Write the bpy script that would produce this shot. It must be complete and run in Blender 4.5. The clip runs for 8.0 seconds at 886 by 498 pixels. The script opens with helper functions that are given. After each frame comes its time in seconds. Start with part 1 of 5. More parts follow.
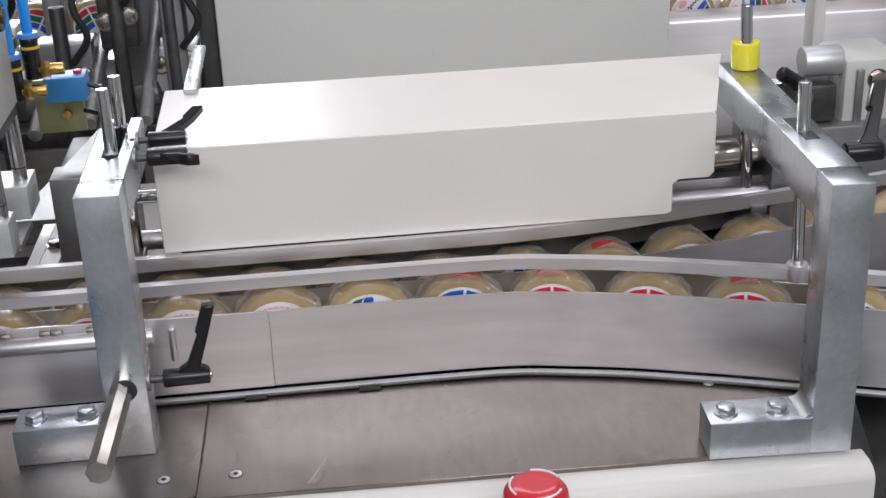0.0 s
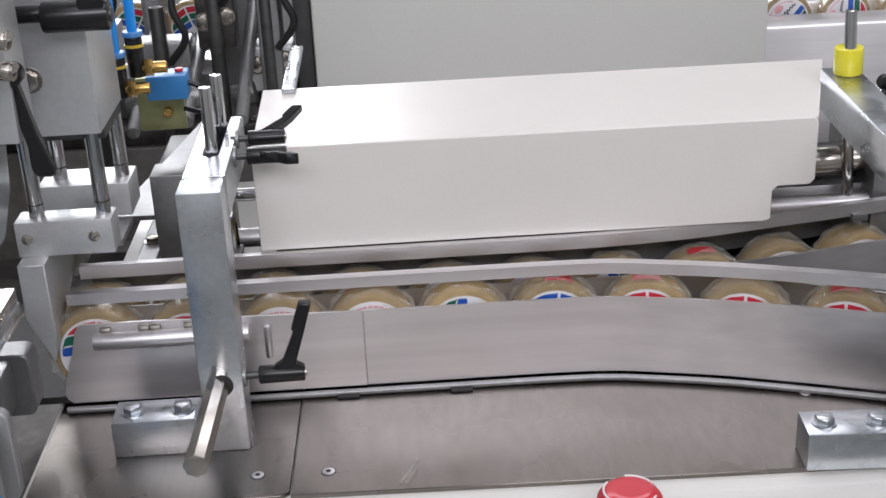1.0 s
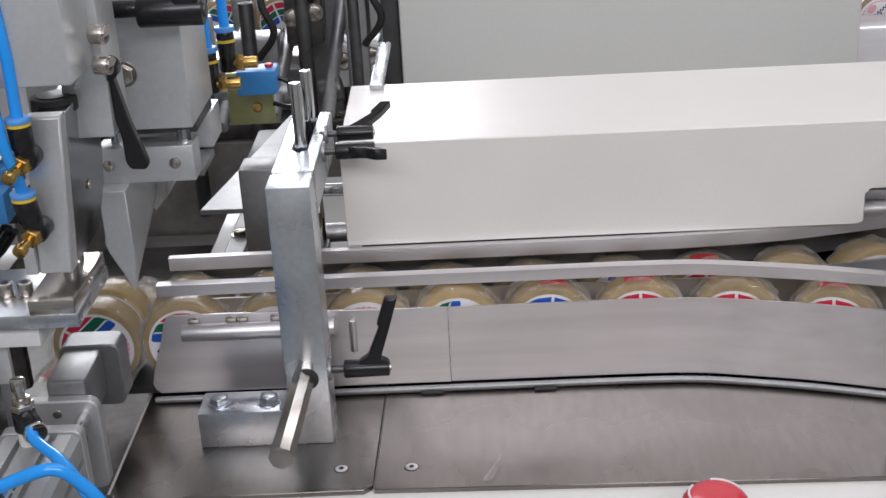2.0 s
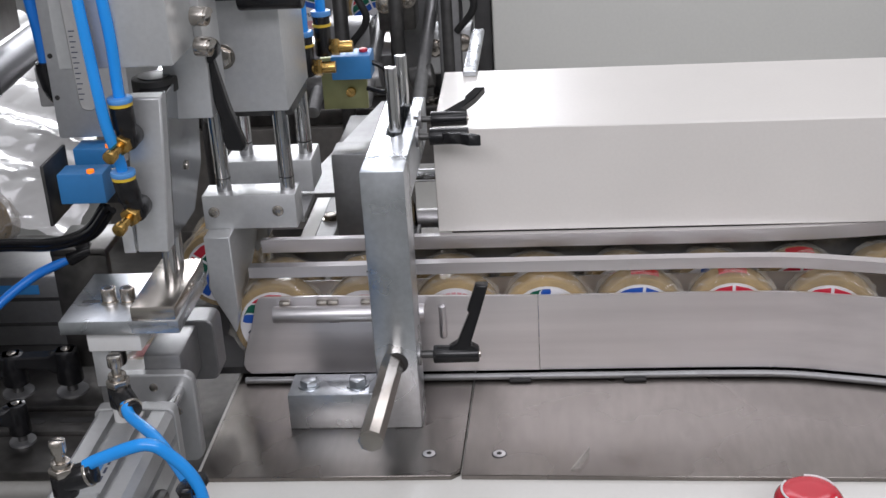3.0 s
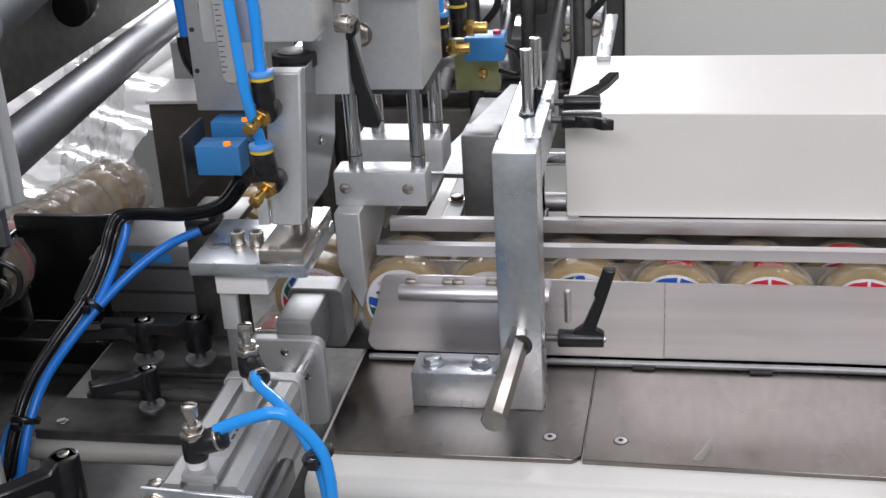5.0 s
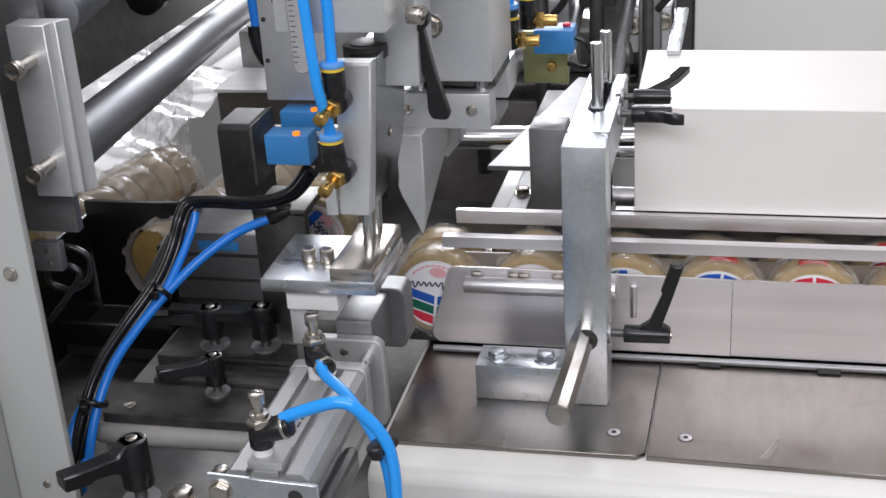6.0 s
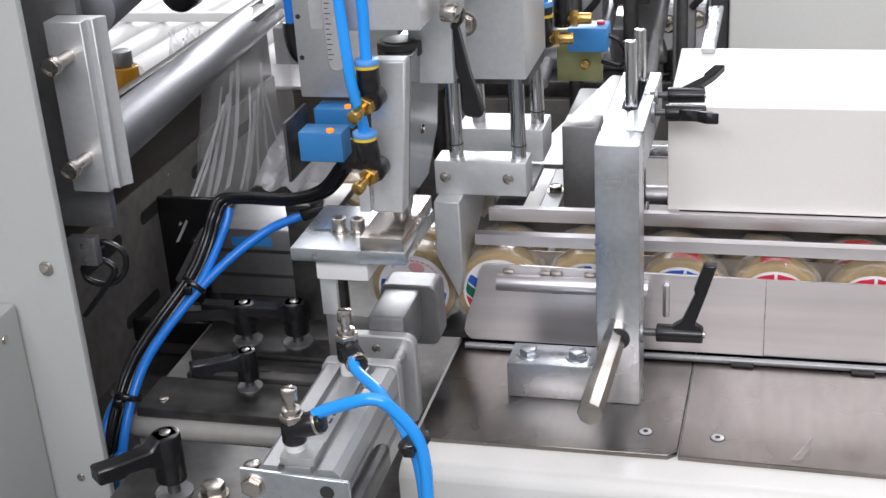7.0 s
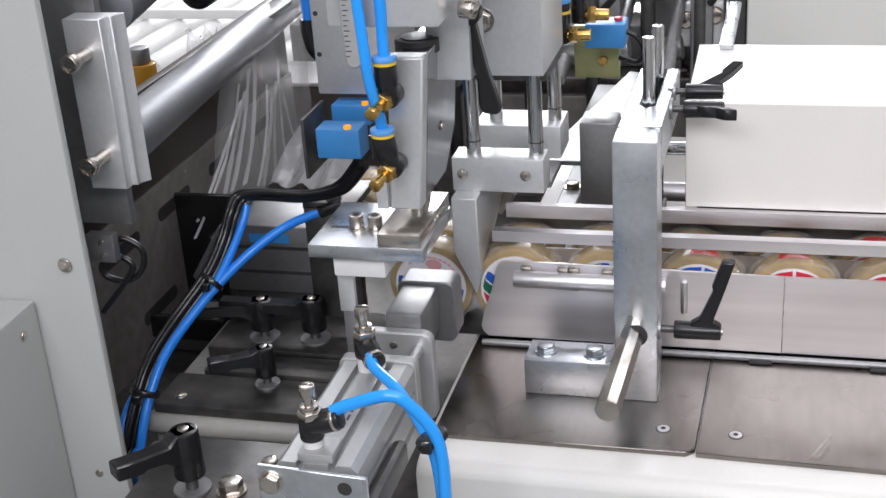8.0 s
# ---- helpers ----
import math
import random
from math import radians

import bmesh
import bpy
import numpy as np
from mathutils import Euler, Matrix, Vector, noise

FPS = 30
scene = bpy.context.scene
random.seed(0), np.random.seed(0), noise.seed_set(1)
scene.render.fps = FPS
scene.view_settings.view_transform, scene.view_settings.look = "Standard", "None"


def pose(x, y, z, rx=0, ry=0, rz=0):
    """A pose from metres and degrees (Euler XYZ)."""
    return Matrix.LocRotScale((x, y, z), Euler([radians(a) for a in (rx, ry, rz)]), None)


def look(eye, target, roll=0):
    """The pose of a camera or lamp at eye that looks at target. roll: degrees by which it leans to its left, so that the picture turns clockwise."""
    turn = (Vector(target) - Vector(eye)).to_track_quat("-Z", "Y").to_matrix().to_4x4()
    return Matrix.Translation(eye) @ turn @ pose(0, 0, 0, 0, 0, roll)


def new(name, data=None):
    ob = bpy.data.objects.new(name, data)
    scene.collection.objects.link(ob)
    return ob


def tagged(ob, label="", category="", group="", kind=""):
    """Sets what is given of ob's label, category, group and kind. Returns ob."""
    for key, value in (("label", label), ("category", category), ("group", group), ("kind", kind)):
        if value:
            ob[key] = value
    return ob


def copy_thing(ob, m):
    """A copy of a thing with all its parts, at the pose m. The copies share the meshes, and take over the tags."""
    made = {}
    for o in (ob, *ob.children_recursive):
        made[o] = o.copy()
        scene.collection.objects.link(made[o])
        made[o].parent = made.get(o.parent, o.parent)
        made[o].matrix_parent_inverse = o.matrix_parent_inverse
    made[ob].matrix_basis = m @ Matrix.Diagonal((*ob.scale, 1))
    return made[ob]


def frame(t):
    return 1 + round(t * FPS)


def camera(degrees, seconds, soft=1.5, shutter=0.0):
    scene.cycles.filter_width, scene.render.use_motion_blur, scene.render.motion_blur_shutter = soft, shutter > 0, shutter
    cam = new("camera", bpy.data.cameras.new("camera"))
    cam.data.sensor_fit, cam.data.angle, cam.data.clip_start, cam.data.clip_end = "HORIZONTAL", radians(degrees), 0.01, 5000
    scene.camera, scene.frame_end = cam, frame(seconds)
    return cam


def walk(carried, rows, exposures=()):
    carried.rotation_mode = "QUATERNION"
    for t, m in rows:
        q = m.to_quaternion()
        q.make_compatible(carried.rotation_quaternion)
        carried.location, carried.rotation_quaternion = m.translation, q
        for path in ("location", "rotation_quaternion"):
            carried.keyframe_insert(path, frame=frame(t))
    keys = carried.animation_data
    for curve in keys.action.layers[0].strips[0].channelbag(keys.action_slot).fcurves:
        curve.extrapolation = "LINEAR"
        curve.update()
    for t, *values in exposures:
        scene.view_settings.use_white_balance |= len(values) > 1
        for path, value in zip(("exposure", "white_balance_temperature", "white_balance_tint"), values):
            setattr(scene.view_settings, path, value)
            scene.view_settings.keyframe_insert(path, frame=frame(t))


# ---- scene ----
cam = camera(37.0, 8.0)
PATH = [
    (0, (-0.103, -0.071, 0.476), (0.075, 1.753, -0.326), -2.3),
    (0.5, (-0.108, -0.07, 0.475), (0.019, 1.759, -0.322), -2.5),
    (1, (-0.114, -0.07, 0.475), (-0.055, 1.766, -0.317), -2.7),
    (2.5, (-0.123, -0.069, 0.474), (-0.239, 1.765, -0.315), -3.4),
    (3, (-0.128, -0.069, 0.472), (-0.307, 1.756, -0.324), -3.5),
    (3.5, (-0.131, -0.07, 0.473), (-0.369, 1.747, -0.329), -3.6),
    (4, (-0.135, -0.071, 0.471), (-0.434, 1.737, -0.33), -3.8),
    (5.5, (-0.14, -0.073, 0.47), (-0.521, 1.716, -0.34), -3.4),
    (6, (-0.143, -0.073, 0.471), (-0.578, 1.702, -0.342), -3.6),
    (6.5, (-0.144, -0.073, 0.471), (-0.594, 1.697, -0.344), -3.5),
    (7, (-0.144, -0.074, 0.472), (-0.624, 1.689, -0.343), -3.8),
    (7.5, (-0.143, -0.073, 0.471), (-0.635, 1.685, -0.345), -4.0),
    (8, (-0.145, -0.074, 0.472), (-0.648, 1.681, -0.346), -4.1),
]
walk(cam, [(t, look(eye, target, roll)) for t, eye, target, roll in PATH], [(0, -0.04), (2.5, -0.12), (3.0, -0.15), (4.0, 0.04), (5.5, 0.08), (6.3, 0.33), (8, 0.43)])

# ---- world, lights ----
world = bpy.data.worlds.new("hall_light")
scene.world = world
world.use_nodes = True
world.node_tree.nodes["Background"].inputs["Color"].default_value = (0.9, 0.95, 1.0, 1)
world.node_tree.nodes["Background"].inputs["Strength"].default_value = 0.15


def area_lamp(name, eye, target, sx, sy, watts, colour=(1, 0.98, 0.95)):
    data = bpy.data.lights.new(name, "AREA")
    data.shape, data.size, data.size_y, data.energy, data.color = "RECTANGLE", sx, sy, watts, colour
    ob = new(name, data)
    ob.matrix_world = look(eye, target)
    return ob


# unseen overhead area lamps added as fill, and the bright window wall behind the line
area_lamp("overhead_fill", (-0.3, 2.6, 2.1), (-0.3, 1.2, 0), 3.2, 0.5, 22, (0.935, 0.92, 1.0))
area_lamp("overhead_fill", (0.2, 0.4, 2.1), (0, 0.7, 0), 3.2, 0.6, 15, (0.935, 0.92, 1.0))
area_lamp("overhead_fill", (0.3, -1.9, 2.0), (0, 0.7, 0), 3.4, 0.8, 72, (0.935, 0.92, 1.0))
area_lamp("window_light", (-1.20, 5.4, 1.45), (-1.15, 0, 1.30), 1.8, 1.3, 130, (0.93, 0.94, 1.0))


# ---- materials ----
def material(name, colour, rough=0.5, metal=0.0, grain=0.0, scale=60.0, bump=0.0, stretch=(1, 1, 1), blotch=0.0, blotch_scale=7.0, coat=0.0, rough_var=0.0, vary=0.0):
    m = bpy.data.materials.new(name)
    m.use_nodes = True
    nt = m.node_tree
    b = nt.nodes["Principled BSDF"]
    b.inputs["Roughness"].default_value = rough
    b.inputs["Metallic"].default_value = metal
    b.inputs["Coat Weight"].default_value = coat
    tc = nt.nodes.new("ShaderNodeTexCoord")
    mp = nt.nodes.new("ShaderNodeMapping")
    mp.inputs["Scale"].default_value = stretch
    nt.links.new(tc.outputs["Object"], mp.inputs["Vector"])
    fine = nt.nodes.new("ShaderNodeTexNoise")
    fine.inputs["Scale"].default_value = scale
    fine.inputs["Detail"].default_value = 4
    nt.links.new(mp.outputs["Vector"], fine.inputs["Vector"])
    wide = nt.nodes.new("ShaderNodeTexNoise")
    wide.inputs["Scale"].default_value = blotch_scale
    wide.inputs["Detail"].default_value = 3
    nt.links.new(tc.outputs["Object"], wide.inputs["Vector"])

    def mixed(a, fac, lo, hi):
        r = nt.nodes.new("ShaderNodeMapRange")
        r.inputs["From Min"].default_value, r.inputs["From Max"].default_value = 0.3, 0.7
        r.inputs["To Min"].default_value, r.inputs["To Max"].default_value = lo, hi
        nt.links.new(fac, r.inputs["Value"])
        mx = nt.nodes.new("ShaderNodeMix")
        mx.data_type, mx.blend_type = "RGBA", "MULTIPLY"
        mx.inputs["Factor"].default_value = 1
        if isinstance(a, tuple):
            mx.inputs["A"].default_value = a
        else:
            nt.links.new(a, mx.inputs["A"])
        nt.links.new(r.outputs["Result"], mx.inputs["B"])
        return mx.outputs["Result"]

    out = mixed((*colour, 1), fine.outputs["Fac"], 1 - grain, 1 + grain * 0.3)
    out = mixed(out, wide.outputs["Fac"], 1 - blotch, 1 + blotch * 0.3)
    if vary:
        info = nt.nodes.new("ShaderNodeObjectInfo")
        out = mixed(out, info.outputs["Random"], 1 - vary, 1.0)
    nt.links.new(out, b.inputs["Base Color"])
    if rough_var:
        r = nt.nodes.new("ShaderNodeMapRange")
        r.inputs["From Min"].default_value, r.inputs["From Max"].default_value = 0.3, 0.7
        r.inputs["To Min"].default_value, r.inputs["To Max"].default_value = max(rough - rough_var, 0.03), rough + rough_var
        nt.links.new(wide.outputs["Fac"], r.inputs["Value"])
        nt.links.new(r.outputs["Result"], b.inputs["Roughness"])
    if bump:
        bp = nt.nodes.new("ShaderNodeBump")
        bp.inputs["Strength"].default_value = bump
        bp.inputs["Distance"].default_value = 0.0006
        nt.links.new(fine.outputs["Fac"], bp.inputs["Height"])
        nt.links.new(bp.outputs["Normal"], b.inputs["Normal"])
    return m


def glow(name, colour, strength):
    m = bpy.data.materials.new(name)
    m.use_nodes = True
    b = m.node_tree.nodes["Principled BSDF"]
    b.inputs["Base Color"].default_value = (*colour, 1)
    b.inputs["Emission Color"].default_value = (*colour, 1)
    b.inputs["Emission Strength"].default_value = strength
    return m


def clear_film(name, tint, alpha, bump=0.6, scale=45.0, rough=0.08):
    m = material(name, tint, rough, 0, 0.1, scale, bump)
    b = m.node_tree.nodes["Principled BSDF"]
    b.inputs["Alpha"].default_value = alpha
    b.inputs["Specular IOR Level"].default_value = 0.9
    return m


STEEL = material("brushed_steel", (0.82, 0.80, 0.805), 0.43, 1, 0.10, 90, 0.12, (0.04, 1, 1), 0.10, 9, rough_var=0.06)
PLATE = material("worn_steel_plate", (0.245, 0.224, 0.205), 0.27, 1, 0.09, 150, 0.06, (1, 0.25, 1), 0.26, 11, rough_var=0.10)
ZINC = material("zinc_plated_steel", (0.66, 0.69, 0.72), 0.30, 1, 0.10, 200, 0.10, (1, 1, 1), 0.10, 26, rough_var=0.08)
POLISHED = material("polished_plate", (0.37, 0.38, 0.39), 0.17, 1, 0.08, 120, 0.05, (1, 1, 0.2), 0.14, 30, rough_var=0.07)
CHROME = material("polished_rod", (0.62, 0.62, 0.62), 0.12, 1, 0.04, 80)
ROLLER_STEEL = material("satin_roller", (0.32, 0.325, 0.34), 0.48, 1, 0.06, 140, 0.05, (1, 1, 1), 0.08, 12)
ALU = material("anodised_aluminium", (0.69, 0.70, 0.70), 0.42, 0.65, 0.06, 260, 0.06, (1, 1, 1), 0.06, 14)
CYLINDER_ALU = material("cylinder_aluminium", (0.46, 0.465, 0.46), 0.46, 0.55, 0.05, 240, 0.05, (1, 1, 1), 0.06, 16)
ALU_DULL = material("dull_aluminium", (0.32, 0.32, 0.32), 0.42, 0.8, 0.1, 180, 0.08, (1, 1, 1), 0.16, 18)
DARK_STEEL = material("dark_steel", (0.12, 0.118, 0.115), 0.42, 0.7, 0.2, 120, 0.1, (1, 1, 1), 0.3, 16)
CREAM = material("cream_paint", (0.72, 0.71, 0.665), 0.30, 0, 0.02, 400, 0.03, (1, 1, 1), 0.03, 6, coat=0.15)
COVER_PAINT = material("cover_paint", (0.80, 0.768, 0.72), 0.32, 0, 0.02, 420, 0.03, (1, 1, 1), 0.04, 9, coat=0.08)
GREY_PAINT = material("grey_paint", (0.41, 0.42, 0.40), 0.4, 0, 0.03, 400, 0.03, (1, 1, 1), 0.05, 5)
# cream paint darkened in its colour for the shade on rail and apron
SHADED_PAINT = material("shaded_cream_paint", (0.30, 0.295, 0.27), 0.45, 0, 0.06, 200, 0.04, (1, 1, 1), 0.15, 9)
CABINET_PAINT = material("cabinet_paint", (0.60, 0.60, 0.56), 0.45, 0, 0.03, 300, 0.02, (1, 1, 1), 0.03, 4)
BLACK = material("black_plastic", (0.010, 0.010, 0.011), 0.26, 0, 0.2, 300, 0.04)
RUBBER = material("black_rubber", (0.02, 0.02, 0.02), 0.55, 0, 0.2, 200, 0.1)
TABLE = material("worn_table_steel", (0.142, 0.136, 0.128), 0.40, 0.85, 0.25, 90, 0.15, (1, 1, 1), 0.4, 22, rough_var=0.1)
CHEEK = material("dark_cheek_paint", (0.25, 0.235, 0.215), 0.45, 0.4, 0.2, 90, 0.1, (1, 1, 1), 0.3, 9)
# near-black for dark parts, and for shade painted into holes and gaps
DARK = material("dark_part_and_shade", (0.035, 0.034, 0.033), 0.6, 0, 0.3, 60, 0.1, blotch=0.4)
HOSE = material("blue_hose", (0.02, 0.33, 0.90), 0.22, 0, 0.03, 60, coat=0.3)
NAVY = material("navy_hose", (0.015, 0.20, 0.70), 0.3, 0, 0.03, 60)
COLLAR = material("blue_collar", (0.10, 0.32, 0.70), 0.35)
YELLOW = material("yellow_ring", (0.75, 0.52, 0.05), 0.4)
SENSOR = material("blue_sensor_case", (0.04, 0.225, 0.53), 0.4, 0, 0.05, 200)
BRASS = material("brass", (0.62, 0.40, 0.13), 0.26, 1, 0.1, 200, 0.05)
SCALE_STEEL = material("satin_scale_steel", (0.58, 0.575, 0.57), 0.38, 0.7, 0.06, 200)
NICKEL = material("nickel", (0.56, 0.52, 0.47), 0.24, 1, 0.05, 200)
OLIVE = material("passivated_bracket", (0.40, 0.41, 0.20), 0.35, 0.6, 0.1, 90, blotch=0.2)
YELLOW_CLEAR = material("yellow_polyurethane", (0.80, 0.72, 0.05), 0.2, 0, 0.04, 60)
RED = material("red_button", (0.62, 0.02, 0.04), 0.25, 0, 0.03, 90, coat=0.4)
WHITE = material("white_print", (0.8, 0.8, 0.8), 0.45)
WHITE_BLOCK = material("white_plastic", (0.74, 0.74, 0.72), 0.45, 0, 0.03, 200)
TAPE = material("brown_tape", (0.46, 0.305, 0.105), 0.20, 0, 0.16, 160, 0.25, (1, 6, 1), 0.25, 40, vary=0.3)
LABEL_WHITE = material("label_white", (0.80, 0.79, 0.80), 0.35)
LABEL_RED = material("label_red", (0.60, 0.03, 0.06), 0.35)
LABEL_GREEN = material("label_green", (0.01, 0.13, 0.08), 0.35)
LABEL_BLUE = material("label_blue", (0.02, 0.10, 0.45), 0.35)
LABEL_INK = material("label_ink", (0.03, 0.04, 0.08), 0.4)
LABEL_PINK = material("label_pink", (0.75, 0.40, 0.42), 0.4)
WRAP = clear_film("shrink_wrap", (0.94, 0.90, 0.80), 0.13, 0.8, 80, 0.04)
WEB = clear_film("film_web", (0.70, 0.70, 0.70), 0.27, 1.0, 34, 0.05)
RED_WRAP = clear_film("red_tab_film", (0.75, 0.05, 0.07), 0.75, 0.5, 40, 0.12)
WRAP_LOOSE = clear_film("loose_wrap", (0.66, 0.62, 0.57), 0.38, 1.0, 40, 0.05)
HEAD_PAINT = material("brown_head_paint", (0.085, 0.072, 0.062), 0.42, 0.2, 0.15, 80, 0.08, (1, 1, 1), 0.25, 12)
FOLD_FILM = clear_film("folded_film", (0.80, 0.80, 0.81), 0.38, 0.5, 60, 0.05)
BRIGHT_FILM = clear_film("bright_film", (0.86, 0.85, 0.84), 0.76, 0.9, 26, 0.10)
ORANGE_LED = glow("orange_led", (1.0, 0.22, 0.01), 0.9)
FLOOR = material("hall_floor", (0.33, 0.34, 0.33), 0.4, 0, 0.1, 30, blotch=0.2, blotch_scale=2)
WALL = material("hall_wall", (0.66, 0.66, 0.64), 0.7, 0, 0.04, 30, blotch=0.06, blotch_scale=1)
# darker copy for the unseen north wall, to dim its reflection in the plates
WALL_DIMMED = material("hall_wall_dimmed", (0.36, 0.36, 0.35), 0.7, 0, 0.04, 30, blotch=0.1, blotch_scale=1)
CEILING = material("hall_ceiling", (0.72, 0.72, 0.71), 0.8, 0, 0.04, 20)


# ---- mesh helpers ----
def box(x0, x1, y0, y1, z0, z1, bevel=0.0008, seg=2):
    bm = bmesh.new()
    bmesh.ops.create_cube(bm, size=1)
    for v in bm.verts:
        v.co = Vector((x0 + (v.co.x + 0.5) * (x1 - x0), y0 + (v.co.y + 0.5) * (y1 - y0), z0 + (v.co.z + 0.5) * (z1 - z0)))
    if bevel:
        bmesh.ops.bevel(bm, geom=bm.edges[:], offset=bevel, segments=seg, affect="EDGES", profile=0.5)
    return bm


def rod(p0, p1, r, seg=20, bevel=0.0, r2=None):
    """A round bar from p0 to p1, or a hexagon with seg 6."""
    p0, p1 = Vector(p0), Vector(p1)
    bm = bmesh.new()
    n = (p1 - p0).length
    bmesh.ops.create_cone(bm, cap_ends=True, segments=seg, radius1=r, radius2=r if r2 is None else r2, depth=n)
    if bevel:
        rims = [e for e in bm.edges if abs(e.verts[0].co.z - e.verts[1].co.z) < 1e-7]
        bmesh.ops.bevel(bm, geom=rims, offset=bevel, segments=2, affect="EDGES", profile=0.5)
    bm.transform(Matrix.Translation((p0 + p1) / 2) @ (p1 - p0).to_track_quat("Z", "Y").to_matrix().to_4x4())
    return bm


def prism(points, axis, lo, hi, bevel=0.0006):
    """A flat outline pushed along an axis. Outline in the two other axes, in the order x, y, z."""
    bm = bmesh.new()

    def at(a, b, c):
        return {"x": (c, a, b), "y": (a, c, b), "z": (a, b, c)}[axis]

    lower = [bm.verts.new(at(a, b, lo)) for a, b in points]
    upper = [bm.verts.new(at(a, b, hi)) for a, b in points]
    n = len(points)
    bm.faces.new(lower)
    bm.faces.new(upper[::-1])
    for i in range(n):
        bm.faces.new((lower[i], upper[i], upper[(i + 1) % n], lower[(i + 1) % n]))
    bmesh.ops.recalc_face_normals(bm, faces=bm.faces[:])
    if bevel:
        bmesh.ops.bevel(bm, geom=bm.edges[:], offset=bevel, segments=1, affect="EDGES", profile=0.5, clamp_overlap=True)
    return bm


def rounded(w0, w1, h0, h1, r, n=5):
    """The outline of a rectangle with round corners."""
    out = []
    for cx, cy, a0 in ((w1 - r, h1 - r, 0), (w0 + r, h1 - r, 90), (w0 + r, h0 + r, 180), (w1 - r, h0 + r, 270)):
        for i in range(n + 1):
            a = radians(a0 + 90 * i / n)
            out.append((cx + r * math.cos(a), cy + r * math.sin(a)))
    return out


def smooth_path(points, steps=8):
    """A soft curve through the points."""
    p = [Vector(q) for q in points]
    p = [2 * p[0] - p[1], *p, 2 * p[-1] - p[-2]]
    out = []
    for i in range(1, len(p) - 2):
        a, b, c, d = p[i - 1: i + 3]
        for k in range(steps):
            t = k / steps
            out.append(0.5 * (2 * b + (c - a) * t + (2 * a - 5 * b + 4 * c - d) * t * t + (3 * b - a - 3 * c + d) * t ** 3))
    return out + [p[-2]]


def tube(points, r, seg=12, steps=8, soft=True):
    path = smooth_path(points, steps) if soft else [Vector(q) for q in points]
    bm = bmesh.new()
    rings, side = [], Vector((0.3, 0.9, 0.2))
    for i, p in enumerate(path):
        along = (path[min(i + 1, len(path) - 1)] - path[max(i - 1, 0)]).normalized()
        side = (side - along * side.dot(along)).normalized()
        other = along.cross(side)
        rings.append([bm.verts.new(p + r * (math.cos(2 * math.pi * k / seg) * side + math.sin(2 * math.pi * k / seg) * other)) for k in range(seg)])
    for a, b in zip(rings, rings[1:]):
        for k in range(seg):
            bm.faces.new((a[k], a[(k + 1) % seg], b[(k + 1) % seg], b[k]))
    bm.faces.new(rings[0][::-1])
    bm.faces.new(rings[-1])
    return bm


def ribbon(path, z0, z1, thick, bevel=0.0):
    """A bent upright sheet or flat bar: path in x, y."""
    bm = bmesh.new()
    rows = []
    for i, (x, y) in enumerate(path):
        a, b = path[max(i - 1, 0)], path[min(i + 1, len(path) - 1)]
        d = Vector((b[0] - a[0], b[1] - a[1])).normalized()
        nx, ny = -d.y * thick, d.x * thick
        rows.append([bm.verts.new(q) for q in ((x, y, z0), (x, y, z1), (x + nx, y + ny, z1), (x + nx, y + ny, z0))])
    for a, b in zip(rows, rows[1:]):
        for k in range(4):
            bm.faces.new((a[k], b[k], b[(k + 1) % 4], a[(k + 1) % 4]))
    bm.faces.new(rows[0])
    bm.faces.new(rows[-1][::-1])
    bmesh.ops.recalc_face_normals(bm, faces=bm.faces[:])
    return bm


def joined(*bms):
    out = bms[0]
    for other in bms[1:]:
        me = bpy.data.meshes.new("piece")
        other.to_mesh(me)
        out.from_mesh(me)
        bpy.data.meshes.remove(me)
        other.free()
    return out


def turned(bm, m):
    bm.transform(m)
    return bm


def about(point, rx=0, ry=0, rz=0):
    return Matrix.Translation(point) @ pose(0, 0, 0, rx, ry, rz) @ Matrix.Translation(-Vector(point))


def shaded(me, angle=40):
    for f in me.polygons:
        f.use_smooth = True
    me.set_sharp_from_angle(angle=radians(angle))


def origin_of(ob):
    return ob.matrix_basis.translation + (origin_of(ob.parent) if ob.parent else Vector())


def part(name, bm, mat, parent, label=""):
    """Links a mesh, built in the place's own metres, under a thing or a part."""
    me = bpy.data.meshes.new(name)
    bm.transform(Matrix.Translation(-origin_of(parent)))
    bm.to_mesh(me)
    bm.free()
    me.materials.append(mat)
    shaded(me)
    ob = new(name, me)
    ob.parent = parent
    return tagged(ob, label) if label else ob


def thing(name, base, label, category, group="", kind=""):
    ob = new(name)
    ob.empty_display_size = 0.02
    ob.location = base
    return tagged(ob, label, category, group, kind)


def single(name, bm, mat, label, category, group="", kind=""):
    me = bpy.data.meshes.new(name)
    bm.to_mesh(me)
    bm.free()
    me.materials.append(mat)
    shaded(me)
    return tagged(new(name, me), label, category, group, kind)


def hex_bolt(parent, p, up, size, height, mat=NICKEL, washer=True, name="bolt"):
    up = Vector(up).normalized()
    p = Vector(p)
    bms = [rod(p, p + up * height, size, 6, size * 0.12)]
    if washer:
        bms.append(rod(p - up * 0.0002, p + up * height * 0.2, size * 1.25, 18))
    return part(name, joined(*bms), mat, parent, "hexagon head bolt")


